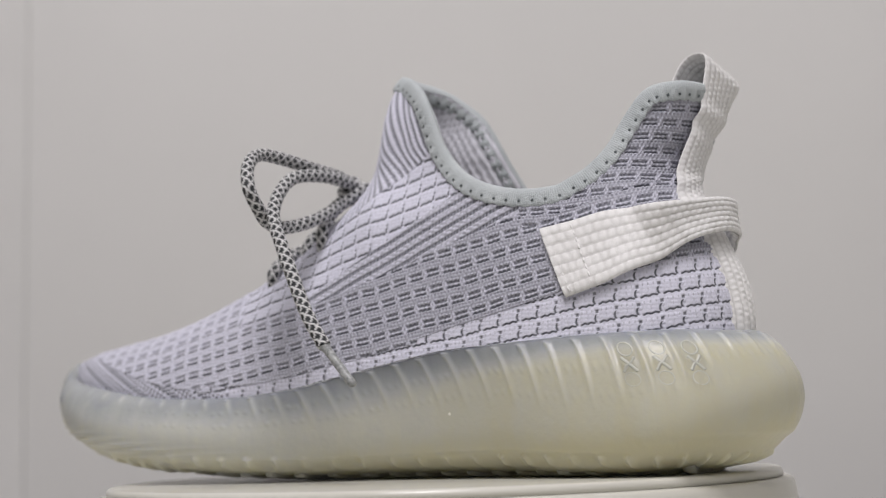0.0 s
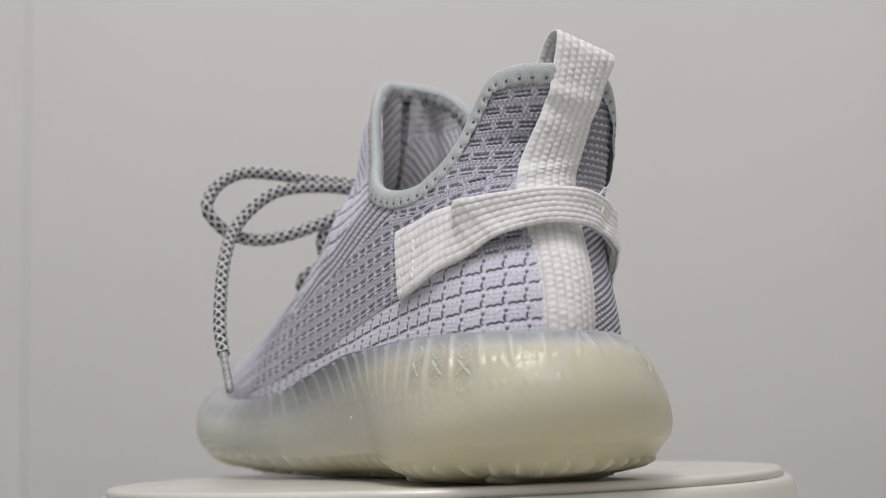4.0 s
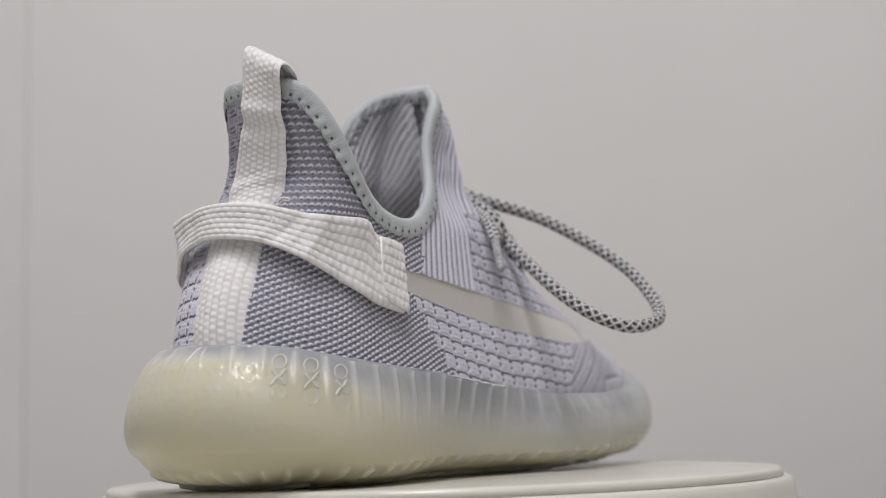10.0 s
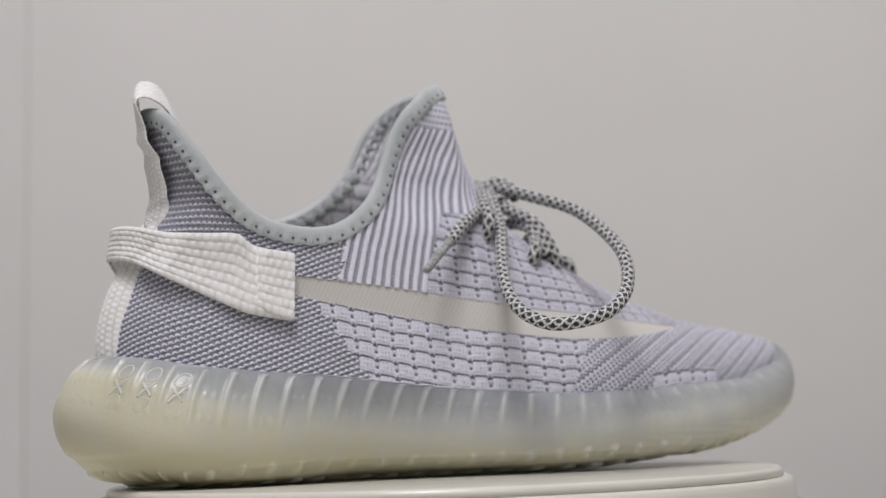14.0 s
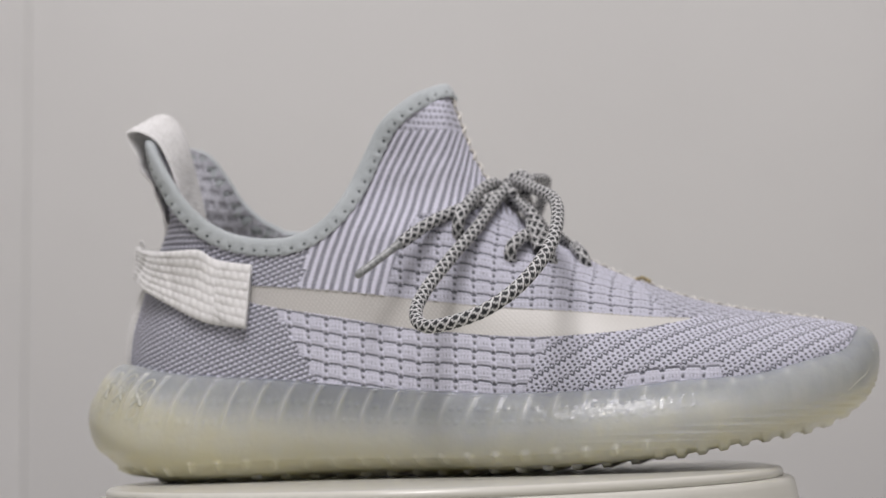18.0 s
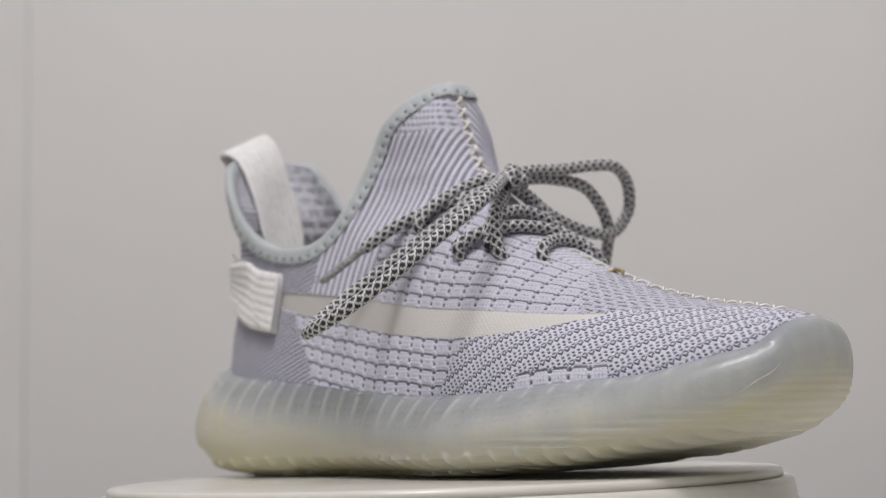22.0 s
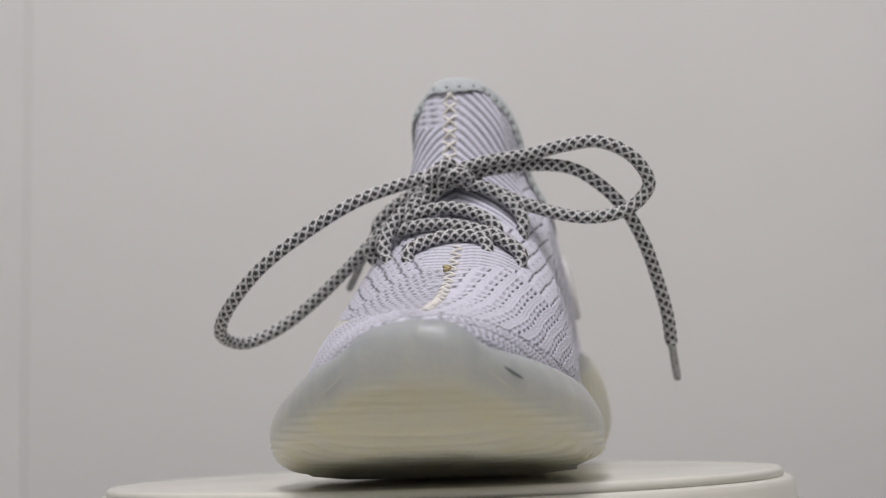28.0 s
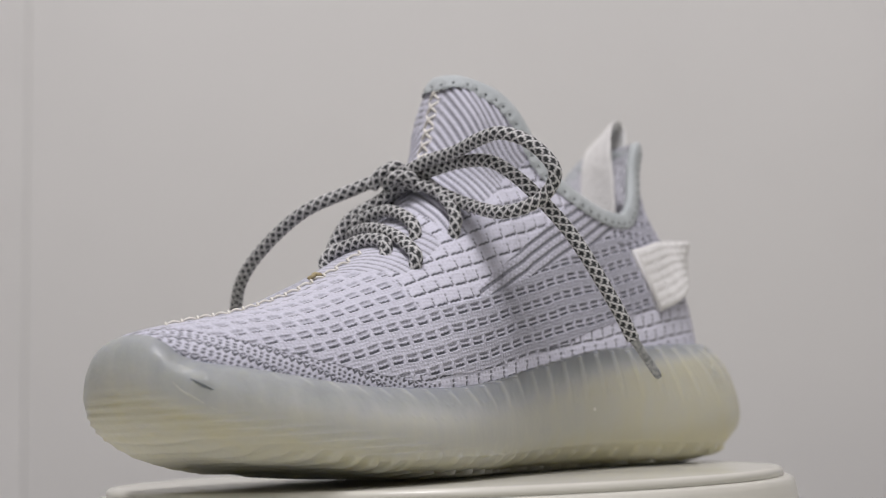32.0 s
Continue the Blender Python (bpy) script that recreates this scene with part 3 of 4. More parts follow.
def build_binding():
    """The folded tape round the opening, with its row of stitches."""
    go, no = EDGES["outer"]
    gi, ni = EDGES["inner"]
    path = np.concatenate([go[:, -1], gi[::-1, -1][1:]])
    out = np.concatenate([no[:, -1], ni[::-1, -1][1:]])
    low = np.concatenate([go[:, -8], gi[::-1, -8][1:]])
    keep = np.concatenate([[0], np.cumsum(np.linalg.norm(np.diff(path, axis=0), axis=1))])
    s = np.linspace(0, keep[-1], 2521)[:-1]

    def res(a):
        a = np.stack([np.interp(s, keep, a[:, j]) for j in range(3)], 1)
        k = np.array([1, 2, 3, 4, 3, 2, 1]) / 16
        for _ in range(9):
            a = np.stack([sum(k[i] * np.roll(a[:, j], i - 3) for i in range(7)) for j in range(3)], 1)
        return a
    path, out, low = res(path), res(out), res(low)
    out /= np.linalg.norm(out, axis=1, keepdims=True)
    t = np.roll(path, -1, 0) - np.roll(path, 1, 0)
    t /= np.linalg.norm(t, axis=1, keepdims=True)
    up = path - low
    up -= t * (up * t).sum(1, keepdims=True)
    up /= np.linalg.norm(up, axis=1, keepdims=True)
    out -= up * (out * up).sum(1, keepdims=True)
    out /= np.linalg.norm(out, axis=1, keepdims=True)
    prof = [(1.0, -6.6), (1.45, -6.2), (1.6, -5.2), (1.7, -4), (1.85, -2.6), (1.85, -1.6), (1.6, -0.4), (1.0, 0.7), (0, 1.1), (-1.2, 0.9), (-2.6, 0.2), (-3.5, -1.2), (-3.8, -3.2), (-3.8, -5.8), (-3.2, -6.6)]
    prof = [(a * 0.8, b * 0.92) for a, b in prof]
    pucker = 0.5 - 0.5 * np.cos(2 * np.pi * np.arange(len(path)) / 30.0)
    twill = 0.05 * np.cos(2 * np.pi * np.arange(len(path)) / 5.0)[:, None]
    v = np.stack([path + out * (a + twill * np.sign(a) + (np.sign(a) * 0.5 * (pucker[:, None] - 0.5) if -5.4 < b < -2.9 else 0)) + up * (b + (twill if b > 0 else 0) + (0.45 * (1 - pucker[:, None]) if b < -5.4 else 0)) for a, b in prof], 1)
    mesh_part("collar_binding", v.reshape(-1, 3), grid_faces(len(path), len(prof), wrap_u=True), BINDING, shoe, "blue-grey fabric binding tape round the collar")
    # stitches, coloured dark to include the shade in their holes
    verts, faces = [], []
    for i in range(0, len(path), 30):
        for off, hh in ((1.3, -3.8), (-2.9, -3.8)):
            c = path[i] + out[i] * off + up[i] * hh
            a, b, d = t[i] * 0.46 + up[i] * 0.12, up[i] * 0.42 - t[i] * 0.1, out[i] * 0.2 * np.sign(off)
            base = len(verts)
            verts += [c - a - b, c + a - b, c + a + b, c - a + b, c - a * 0.5 - b * 0.7 + d, c + a * 0.5 - b * 0.7 + d, c + a * 0.5 + b * 0.7 + d, c - a * 0.5 + b * 0.7 + d]
            for q in ((4, 5, 6, 7), (0, 1, 5, 4), (1, 2, 6, 5), (2, 3, 7, 6), (3, 0, 4, 7)):
                faces.append([base + k for k in q])
    tagged(mesh_part("stitching", verts, np.array(faces), STITCH, shoe, "stitches along the binding, dark with the shade of their holes", flat=True), kind="stuff")


build_binding()

# ---- sole ----
BULGE_Y = {
    "outer": curve((0, 2), (1.5, 10), (7, 22), (16, 33), (28, 40.5), (40, 44), (58, 45), (80, 43.6), (100, 42.6), (120, 44.6), (140, 50), (160, 56.2), (190, 61), (215, 61), (240, 57.5), (265, 49), (285, 38), (297, 26.8), (301, 19.8), (304, 10.2), (305, 0)),
    "inner": curve((0, 2), (1.5, 11), (7, 24), (16, 35), (28, 42.5), (40, 45.3), (58, 43.6), (80, 39.4), (100, 35), (120, 33.4), (140, 34), (155, 36), (170, 39.2), (185, 42.8), (203, 46.4), (225, 47.8), (250, 46.4), (270, 41), (287, 30.8), (298, 20.4), (301.5, 15), (304, 8.4), (305, 0)),
}
BOTTOM_Z = curve((0, 9), (6, 4.5), (15, 2.0), (30, 1.6), (150, 1.8), (190, 2.6), (228, 5.2), (250, 8.4), (277, 14.5), (295, 22), (305, 28))


CLEAR = {   # height of the clear edge under the seam
    "outer": curve((0, 5), (20, 8), (70, 17), (150, 17), (210, 12), (250, 9), (305, 9)),
    "inner": curve((0, 5), (40, 6), (90, 9), (150, 13), (220, 9), (305, 9)),
}


def sole_loop(n):
    """Matched loops: the seam with the upper and the widest line, from the toe along the outer side to the heel and back."""
    s = np.linspace(0, 2, n, endpoint=False)
    side = np.where(s < 1, "outer", "inner")
    k = np.where(s < 1, 1 - s, s - 1)
    c = 0.5 * (1 - np.cos(np.pi * k))
    k = 0.35 * k + 0.65 * c
    return side, k


def build_sole():
    n, rows = 1900, 101
    side, k = sole_loop(n)
    xf, xg = 15.0 + (299.6 - 15.0) * k, 305.0 * k
    fy, fz, gy = np.zeros(n), np.zeros(n), np.zeros(n)
    for name, sg in SIDES.items():
        m = side == name
        edge = np.sqrt(np.clip(1 - np.clip((50 - xf[m]) / 34, 0, 1) ** 2.2, 0, 1))
        fy[m] = sg * (FEATHER_Y[name](np.maximum(xf[m], 16)) * edge + 0.3)
        fz[m] = FEATHER_Z[name](xf[m]) + 1.2
        gy[m] = sg * BULGE_Y[name](xg[m])
    zb = BOTTOM_Z(xg)
    gz = zb + (fz - zb) * (0.47 - 0.11 * smooth(6, 34, xg) * (1 - smooth(55, 95, xg)) + 0.06 * smooth(240, 300, xg))
    L = np.concatenate([[0], np.cumsum(np.hypot(np.diff(xg), np.diff(gy)))])
    cx, cy = np.roll(xg, -1) - np.roll(xg, 1), np.roll(gy, -1) - np.roll(gy, 1)
    ln = np.hypot(cx, cy)
    nx, ny = cy / ln, -cx / ln
    # ribs evenly round the heel, between one rib on each side
    mark = {name: float(L[side == name][np.argmin(np.abs(xg[side == name] - at))]) for name, at in (("outer", 43.5), ("inner", 44.6))}
    pitch = (mark["inner"] - mark["outer"]) / round((mark["inner"] - mark["outer"]) / 10.8)
    turns = (L - mark["outer"]) / pitch + 0.46
    slant = 0.15 + 0.5 * smooth(90, 190, xg) * np.where(side == "inner", 1.0, -0.6)
    flip = np.sign((nx * (xg - 150) + ny * gy).sum())
    nx, ny = nx * flip, ny * flip
    toe = smooth(225, 292, xg)
    ax, ay = 222.0 - xg, -6.0 - gy
    al = np.maximum(np.hypot(ax, ay), 1.0)
    ix, iy = -nx * (1 - toe) + ax / al * toe, -ny * (1 - toe) + ay / al * toe
    hx, hy = 52.0 - xg, -gy
    hl, hk = np.maximum(np.hypot(hx, hy), 1.0), 1 - smooth(18, 60, xg)
    ix, iy = ix * (1 - hk) + hx / hl * hk, iy * (1 - hk) + hy / hl * hk
    bend = 1.4 - 0.1 * (1 - smooth(20, 80, xg)) - 0.35 * smooth(205, 270, xg)
    waist = smooth(70, 105, xg) * (1 - smooth(140, 180, xg))
    depth = 13.0 + 8.0 * waist + 27.0 * smooth(248, 300, xg) + 12.0 * (1 - smooth(14, 55, xg))
    zlow = BOTTOM_Z(np.clip(xg + ix * depth, 0, 305))
    push = 1.5 * (1 - 0.95 * (1 - smooth(4, 34, xg)))
    base, proud, ribs = np.zeros((n, rows, 3)), np.zeros((n, rows)), np.zeros((n, rows))
    tone = np.zeros((n, rows))
    heel = 1 - smooth(38, 62, xg)
    clear_h = np.where(side == "outer", CLEAR["outer"](xg), CLEAR["inner"](xg))
    for r in range(rows):
        q = r / (rows - 1)
        if q < 0.5:   # seam to widest line
            a = q / 0.5
            w = math.sin(a * math.pi / 2) ** bend
            zz = fz + (gz - fz) * (1 - math.cos(a * math.pi / 2) ** bend)
            px, py = xf + (xg + nx * push - xf) * w, fy + (gy + ny * push - fy) * w
        else:         # widest line to the tread
            a = (q - 0.5) / 0.5
            inset = depth * (1 - math.cos(a * math.pi / 2)) ** (1.3 - 0.3 * heel)
            zz = gz + (zlow - gz) * math.sin(a * math.pi / 2)
            px, py = xg + nx * push + ix * inset, gy + ny * push + iy * inset
        base[:, r, 0], base[:, r, 1], base[:, r, 2] = px, py, zz
    for i in range(125):   # soften the widest line
        base[:, 1:-1] = 0.25 * base[:, :-2] + 0.5 * base[:, 1:-1] + 0.25 * base[:, 2:]
    for r in range(rows):
        q = r / (rows - 1)
        px, py, zz = base[:, r, 0], base[:, r, 1], base[:, r, 2]
        if q < 0.5:
            a = q / 0.5
            ph = turns + slant * a
            off = (frac(ph) - 0.5) * pitch
            rib = np.exp(-(off / 1.15) ** 2)
            fore, rear = smooth(170, 215, xg), 1 - smooth(8, 35, xg)
            reach = smooth(0.10, 0.18, a) * (1 - smooth(0.5 - 0.2 * fore - 0.14 * rear, 0.95 - 0.45 * fore - 0.35 * rear, a)) * (1 - smooth(262, 290, xg))
            out = 0.92 * rib * reach * (1 - 0.55 * smooth(95, 150, xg)) + 0.5 * np.exp(-(off / 1.3) ** 2 - ((a - 0.16) / 0.045) ** 2) * (1 - smooth(275, 295, xg))
            cell = np.abs(np.abs(off) - pitch / 2)
            back = 1 - smooth(3.0, 9.0, xg)
            out = out - 0.7 * back * np.exp(-(cell / 1.5) ** 4) * smooth(0.10, 0.16, a) * (1 - smooth(0.34, 0.46, a))
            for level, tall in ((0.50, 0.30), (0.74, 0.22)):   # low dimples between the ribs
                out = out + tall * np.exp(-((cell - 1.7) / 0.9) ** 2) * np.exp(-((a - level) / 0.035) ** 2) * (1 - smooth(225, 270, xg))
            out = out + 0.35 * math.exp(-((a - 0.06) / 0.03) ** 2) * (1 - smooth(180, 230, xg))
            if r < 3:
                out = out - 1.1 * (3 - r)
                base[:, r, 2] -= 0.35 * (3 - r)
            ribs[:, r] = rib * reach
        else:
            a = (q - 0.5) / 0.5
            lobe = np.exp(-((frac(turns) - 0.5) * pitch / 1.5) ** 2) * smooth(1.6, 3.4, zz - zb * (1 - heel)) * (1 - smooth(5.0, 7.5, zz - zb * (1 - heel)))
            out = lobe * (1.5 + 1.1 * heel) * (1 - smooth(215, 245, xg)) - 1.5 * (1 - smooth(18, 42, xg)) * (1 - smooth(10.4, 13.4, zz))
            out = out + 0.85 * (wave(zz / 2.5 + 0.004 * xg) ** 2) * smooth(185, 245, xg) * smooth(0.05, 0.3, a) * (1 - 0.5 * a)
            out = out - (1 - heel) * 0.9 * (1 - smooth(180, 230, xg)) * smooth(0.42, 0.47, a) * (1 - smooth(0.6, 0.75, a))
            base[:, r, 2] -= 1.3 * bar(frac(px / 7.4), 0.45, 0.14, 0.30) * smooth(0.45, 0.7, a) * smooth(215, 235, px)
        proud[:, r] = out
        d = fz - zz
        body = 0.18 + 0.32 * smooth(30, 250, xg) + 0.04 * smooth(240, 290, xg) - 0.36 * smooth(0.62, 1.0, d / (fz - zb))
        blue = 1 - smooth(0.25 * clear_h, (1.35 + 0.5 * toe) * clear_h, d)
        tone[:, r] = body + (0.92 - body) * blue - 0.25 * blue * ribs[:, r]
    v = base.copy()
    v[..., 0] += nx[:, None] * proud
    v[..., 1] += ny[:, None] * proud
    faces = [tuple(f) for f in grid_faces(n, rows, wrap_u=True, flip=True)]
    verts = v.reshape(-1, 3)
    last = [i * rows + rows - 1 for i in range(n)]
    # flat underside, strip by strip between the two sides
    half = n // 2
    for i in range(1, half):
        a, b, c, d = last[i], last[i + 1 if i + 1 <= half else half], last[(n - i - 1) % n], last[(n - i) % n]
        faces.append((a, b, c, d) if b != c else (a, b, d))
    faces.append((last[0], last[1], last[n - 1]))
    mesh_part("sole", verts, faces, RUBBER, shoe, "ribbed milky translucent rubber sole, yellowed lower down", tone)
    return v, turns


SOLE, TURNS = build_sole()


def build_lugs():
    """Cross bars under the sole."""
    for i in range(27):
        x = 34 + i * 10.2
        if x > 226:
            break
        yo, yi = -float(BULGE_Y["outer"](x)) + 6.5 + 0.12 * max(x - 190, 0), float(BULGE_Y["inner"](x)) - 6.5 - 0.12 * max(x - 190, 0)
        if x > 225:
            f = 1 - 0.55 * float(smooth(225, 285, x))
            mid = (yo + yi) / 2
            yo, yi = mid + (yo - mid) * f, mid + (yi - mid) * f
        nip = 14 * (1 - float(smooth(30, 80, x))) + 9 * float(smooth(66, 100, x) * (1 - smooth(145, 185, x)))
        yo, yi = yo + nip, yi - nip
        if yi - yo < 8:
            continue
        slope = 0.18 * (x - 150) / 10
        ys = np.linspace(yo, yi, 9)
        ring = []
        for y in ys:
            e = 1 - abs((y - (yo + yi) / 2) / ((yi - yo) / 2)) ** 6
            xx = x + slope * math.sin(y / 22.0)
            z0 = float(BOTTOM_Z(x))
            d = (1.9 if z0 > 1.9 else z0) * (0.2 + 0.8 * e)
            ring.append([(xx - 2.8, y, z0 + 2.5), (xx - 1.4, y, z0 - d), (xx + 1.4, y, z0 - d), (xx + 2.8, y, z0 + 2.5)])
        v = np.array(ring)
        v[..., 2] = np.maximum(v[..., 2], 0.02)
        mesh_part("tread_lug", v.reshape(-1, 3), [tuple(f) for f in grid_faces(9, 4, wrap_v=True)] + [(0, 1, 2, 3), (35, 34, 33, 32)], RUBBER, shoe, tone=np.full(36, 0.15))


build_lugs()


def sole_point(side, x, row, off=0.2):
    """A point on the sole's flank, by its place along the shoe and its row between seam (0) and widest line (31)."""
    n, rows = SOLE.shape[:2]
    idx = np.arange(0, n // 2) if side == "outer" else np.arange(n // 2, n)
    r = min(max(row, 0), 62) / 63 * (rows - 1)
    i = int(r)
    line = SOLE[idx, i] * (1 - (r - i)) + SOLE[idx, i + 1] * (r - i)
    order = np.argsort(line[:, 0])
    p = np.array([np.interp(x, line[order, 0], line[order, j]) for j in range(3)])
    p[1] += SIDES[side] * off
    return p


def flank_point(turn, z, sink):
    """A point on the sole's upper flank, by its turn along the ribs and its height."""
    rows = SOLE.shape[1] // 2
    column = np.array([[np.interp(turn, TURNS, SOLE[:, r, j]) for j in range(3)] for r in range(4, rows)])
    order = np.argsort(column[:, 2])
    p = np.array([np.interp(z, column[order, 2], column[order, j]) for j in range(3)])
    away = p - np.array([np.clip(p[0], 52.0, 250.0), 0.0, p[2]])
    return p - away / np.linalg.norm(away) * sink


def build_marks():
    """Moulded crosses and rings between the ribs at the heel, a scuff on the toe and a brown speck."""
    row = SOLE[:, 22]
    for side, places in (("inner", (48.7, 37.4, 26.8)), ("outer", (37.1, 26.2, 16.2))):
        for x in places:
            near = (row[:, 1] * SIDES[side] > 8) & (row[:, 0] < 90)
            turn = round(float(TURNS[near][np.argmin(np.abs(row[near, 0] - x))]) + 0.08) - 0.06
            mid = float(FEATHER_Z[side](x)) - 10.6
            arc = np.linspace(0, 2 * math.pi, 15)
            strokes = [[(-2.2, 2.4), (-0.8, 0.7), (0.9, -0.5), (2.3, -2.4)], [(2.2, 2.2), (0.8, 0.8), (-0.8, -0.7), (-2.2, -2.3)],
                       [(2.5 * math.cos(q), 5.0 + 2.2 * math.sin(q)) for q in arc], [(2.5 * math.cos(q), -4.9 + 2.2 * math.sin(q)) for q in arc]]
            for st, r in zip(strokes, (0.72, 0.72, 0.5, 0.45)):
                v, f = tube(spline([flank_point(turn + a / 10.8, mid + b, 0.4) for a, b in st], 7 * len(st)), r, 8)
                mesh_part("moulded_mark", v, f, MOULD, shoe)
    v, f = tube(spline([sole_point("inner", 296.5, 24, 0.0), sole_point("inner", 294.8, 26, 0.0), sole_point("inner", 292.0, 28, 0.0)], 14), np.concatenate([np.linspace(0.15, 0.5, 7), np.linspace(0.5, 0.15, 7)]), 8)
    mesh_part("scuff", v, f, STITCH, shoe, "small dark scuff on the toe rubber")
    # thin moulding lines over the toe cap
    for pts in ([("outer", 302.5, 24), ("outer", 299.5, 31), ("outer", 295.5, 33), ("outer", 289, 37), ("outer", 282, 38.5)], [("inner", 301.5, 26), ("inner", 299, 31), ("inner", 296, 33), ("inner", 291, 36)]):
        v, f = tube(spline([sole_point(*q, 0.0) for q in pts], 30), np.concatenate([np.linspace(0.06, 0.22, 15), np.linspace(0.22, 0.06, 15)]), 8)
        mesh_part("moulding_line", v, f, MOULD, shoe)
    p = sole_point("inner", 113.5, 30, 0.0)
    v, f = tube(spline([p, p + [0.5, 0, 0.4]], 5), 0.45, 8)
    mesh_part("speck", v, f, SEAM, shoe, "tiny brown speck")


build_marks()


# ---- webbing: heel strip with pull loop, and the strap round the heel ----
def ribbon(name, upper, lower, bow, thick, n, label, cords=6, pitch=2.2, folds=()):
    """A woven tape between two edge lines, bowed across by station; raised cords with cross bars."""
    data = spline(np.concatenate([np.array(upper, float), np.array(lower, float), np.array(bow, float)[:, None]], 1), n)
    hi, lo, bw = data[:, :3], data[:, 3:6], data[:, 6]
    c, a = (hi + lo) / 2, hi - lo
    t = np.gradient(c, axis=0)
    t /= np.linalg.norm(t, axis=1, keepdims=True)
    nrm = np.cross(t, a)
    nrm /= np.linalg.norm(nrm, axis=1, keepdims=True)
    L = np.concatenate([[0], np.cumsum(np.linalg.norm(np.diff(c, axis=0), axis=1))])
    m = cords * 8 + 1
    e = np.linspace(-0.5, 0.5, m)
    E, LL = np.meshgrid(e, L)
    f = frac((E + 0.5) * cords)
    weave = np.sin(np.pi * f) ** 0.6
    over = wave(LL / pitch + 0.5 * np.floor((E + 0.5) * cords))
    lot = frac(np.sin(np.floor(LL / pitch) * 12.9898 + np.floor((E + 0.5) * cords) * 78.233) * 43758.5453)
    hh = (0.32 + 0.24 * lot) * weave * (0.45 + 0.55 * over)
    # shade in the grooves put into the tone, plus random variation by thread
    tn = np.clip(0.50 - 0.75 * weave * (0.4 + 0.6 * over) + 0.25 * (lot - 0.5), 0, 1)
    crease = 0.0
    for at, size, skew in folds:
        crease = crease + size * np.exp(-((LL - at - skew * E) / 2.6) ** 2)
    edge = np.sqrt(np.clip(1 - (np.abs(E) * 2) ** 6, 0, 1))
    mid = c[:, None] + a[:, None] * E[..., None] + nrm[:, None] * (bw[:, None] * (1 - (2 * E) ** 2) + 0.22 * np.sin(LL / 6.1 + 3 * E) + crease)[..., None]
    d = nrm[:, None] * ((thick / 2 + hh) * edge)[..., None]
    v = np.concatenate([mid + d, (mid - d)[:, ::-1]], 1)
    k = v.shape[1]
    faces = [tuple(q) for q in grid_faces(n, k, wrap_v=True)]
    faces.append(tuple(range(k)))
    faces.append(tuple(range((n - 1) * k, n * k))[::-1])
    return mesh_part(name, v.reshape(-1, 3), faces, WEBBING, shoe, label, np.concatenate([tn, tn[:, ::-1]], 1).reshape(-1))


def skin(x, z, side, off=1.8):
    p = place(np.array(float(x)), np.array(float(z)), side)
    return (x, float(p[1]) + SIDES[side] * off, z)


STRIP_IN = [(22.3, 10.8, 44), (22.0, 10.5, 52), (24.2, 10.2, 64), (28.4, 9.8, 75), (34.3, 8.5, 88), (38.2, 6.3, 99), (37, 2.5, 109), (33, -2.5, 122), (30.5, -4.5, 134), (29.6, -5.6, 142), (31.5, -6.2, 145), (36.5, -6, 144.2), (40.5, -5, 139), (43.5, -3.5, 130), (46, -1, 118), (48, 1, 104), (49, 2, 92), (49, 3, 80)]
STRIP_OUT = [(22, -11, 44), (21.6, -10.8, 52), (24.0, -11.6, 64), (28.6, -12.6, 75), (34.6, -13.8, 88), (38.2, -15.5, 99), (36, -17.5, 107), (31, -19.8, 118), (27, -22, 128), (24.4, -23.4, 133.2), (25.3, -24.1, 135.8), (30, -24.2, 135.6), (36, -23.2, 132), (40, -22, 124.5), (43.5, -20, 112), (46.5, -19, 100), (48, -17, 88), (48.5, -15, 76)]
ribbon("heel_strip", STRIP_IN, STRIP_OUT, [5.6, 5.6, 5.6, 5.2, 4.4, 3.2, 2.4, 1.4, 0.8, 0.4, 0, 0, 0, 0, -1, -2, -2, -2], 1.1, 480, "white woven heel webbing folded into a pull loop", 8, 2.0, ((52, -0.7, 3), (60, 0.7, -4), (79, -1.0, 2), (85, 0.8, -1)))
STRAP_TOP = [skin(78.9, 84.2, "inner"), skin(68, 86.2, "inner"), skin(58, 88.6, "inner", 2.1), skin(48, 89.6, "inner", 2.6), (38, 27.6, 89.8), (29.5, 18.5, 91.2), (23.8, 6, 92.6), (23.0, -6, 92.6), (26.5, -16, 91.4), (33.5, -25.5, 88.8),
             skin(46, 87.8, "outer", 2.8), skin(56, 87.4, "outer", 2.8), skin(62.5, 83.6, "outer", 2.0), skin(76.4, 80.6, "outer")]
STRAP_LOW = [skin(68.2, 59.8, "inner"), skin(62, 61.6, "inner"), skin(54, 63.9, "inner", 2.1), skin(45.5, 67.6, "inner", 2.6), (36.5, 27.2, 71.0), (29, 18.8, 77.2), (22.2, 6, 80.6), (21.2, -6, 80.4), (25, -16, 78.4), (32.5, -25.6, 73.0),
             skin(44, 66.5, "outer", 2.8), skin(53, 62.0, "outer", 2.6), skin(60, 59.2, "outer", 2.0), skin(74.2, 56.6, "outer")]
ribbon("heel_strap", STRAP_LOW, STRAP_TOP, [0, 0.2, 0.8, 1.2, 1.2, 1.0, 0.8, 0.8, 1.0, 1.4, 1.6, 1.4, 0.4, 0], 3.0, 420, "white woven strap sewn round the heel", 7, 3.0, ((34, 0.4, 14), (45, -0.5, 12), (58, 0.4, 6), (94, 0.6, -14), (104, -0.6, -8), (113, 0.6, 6)))
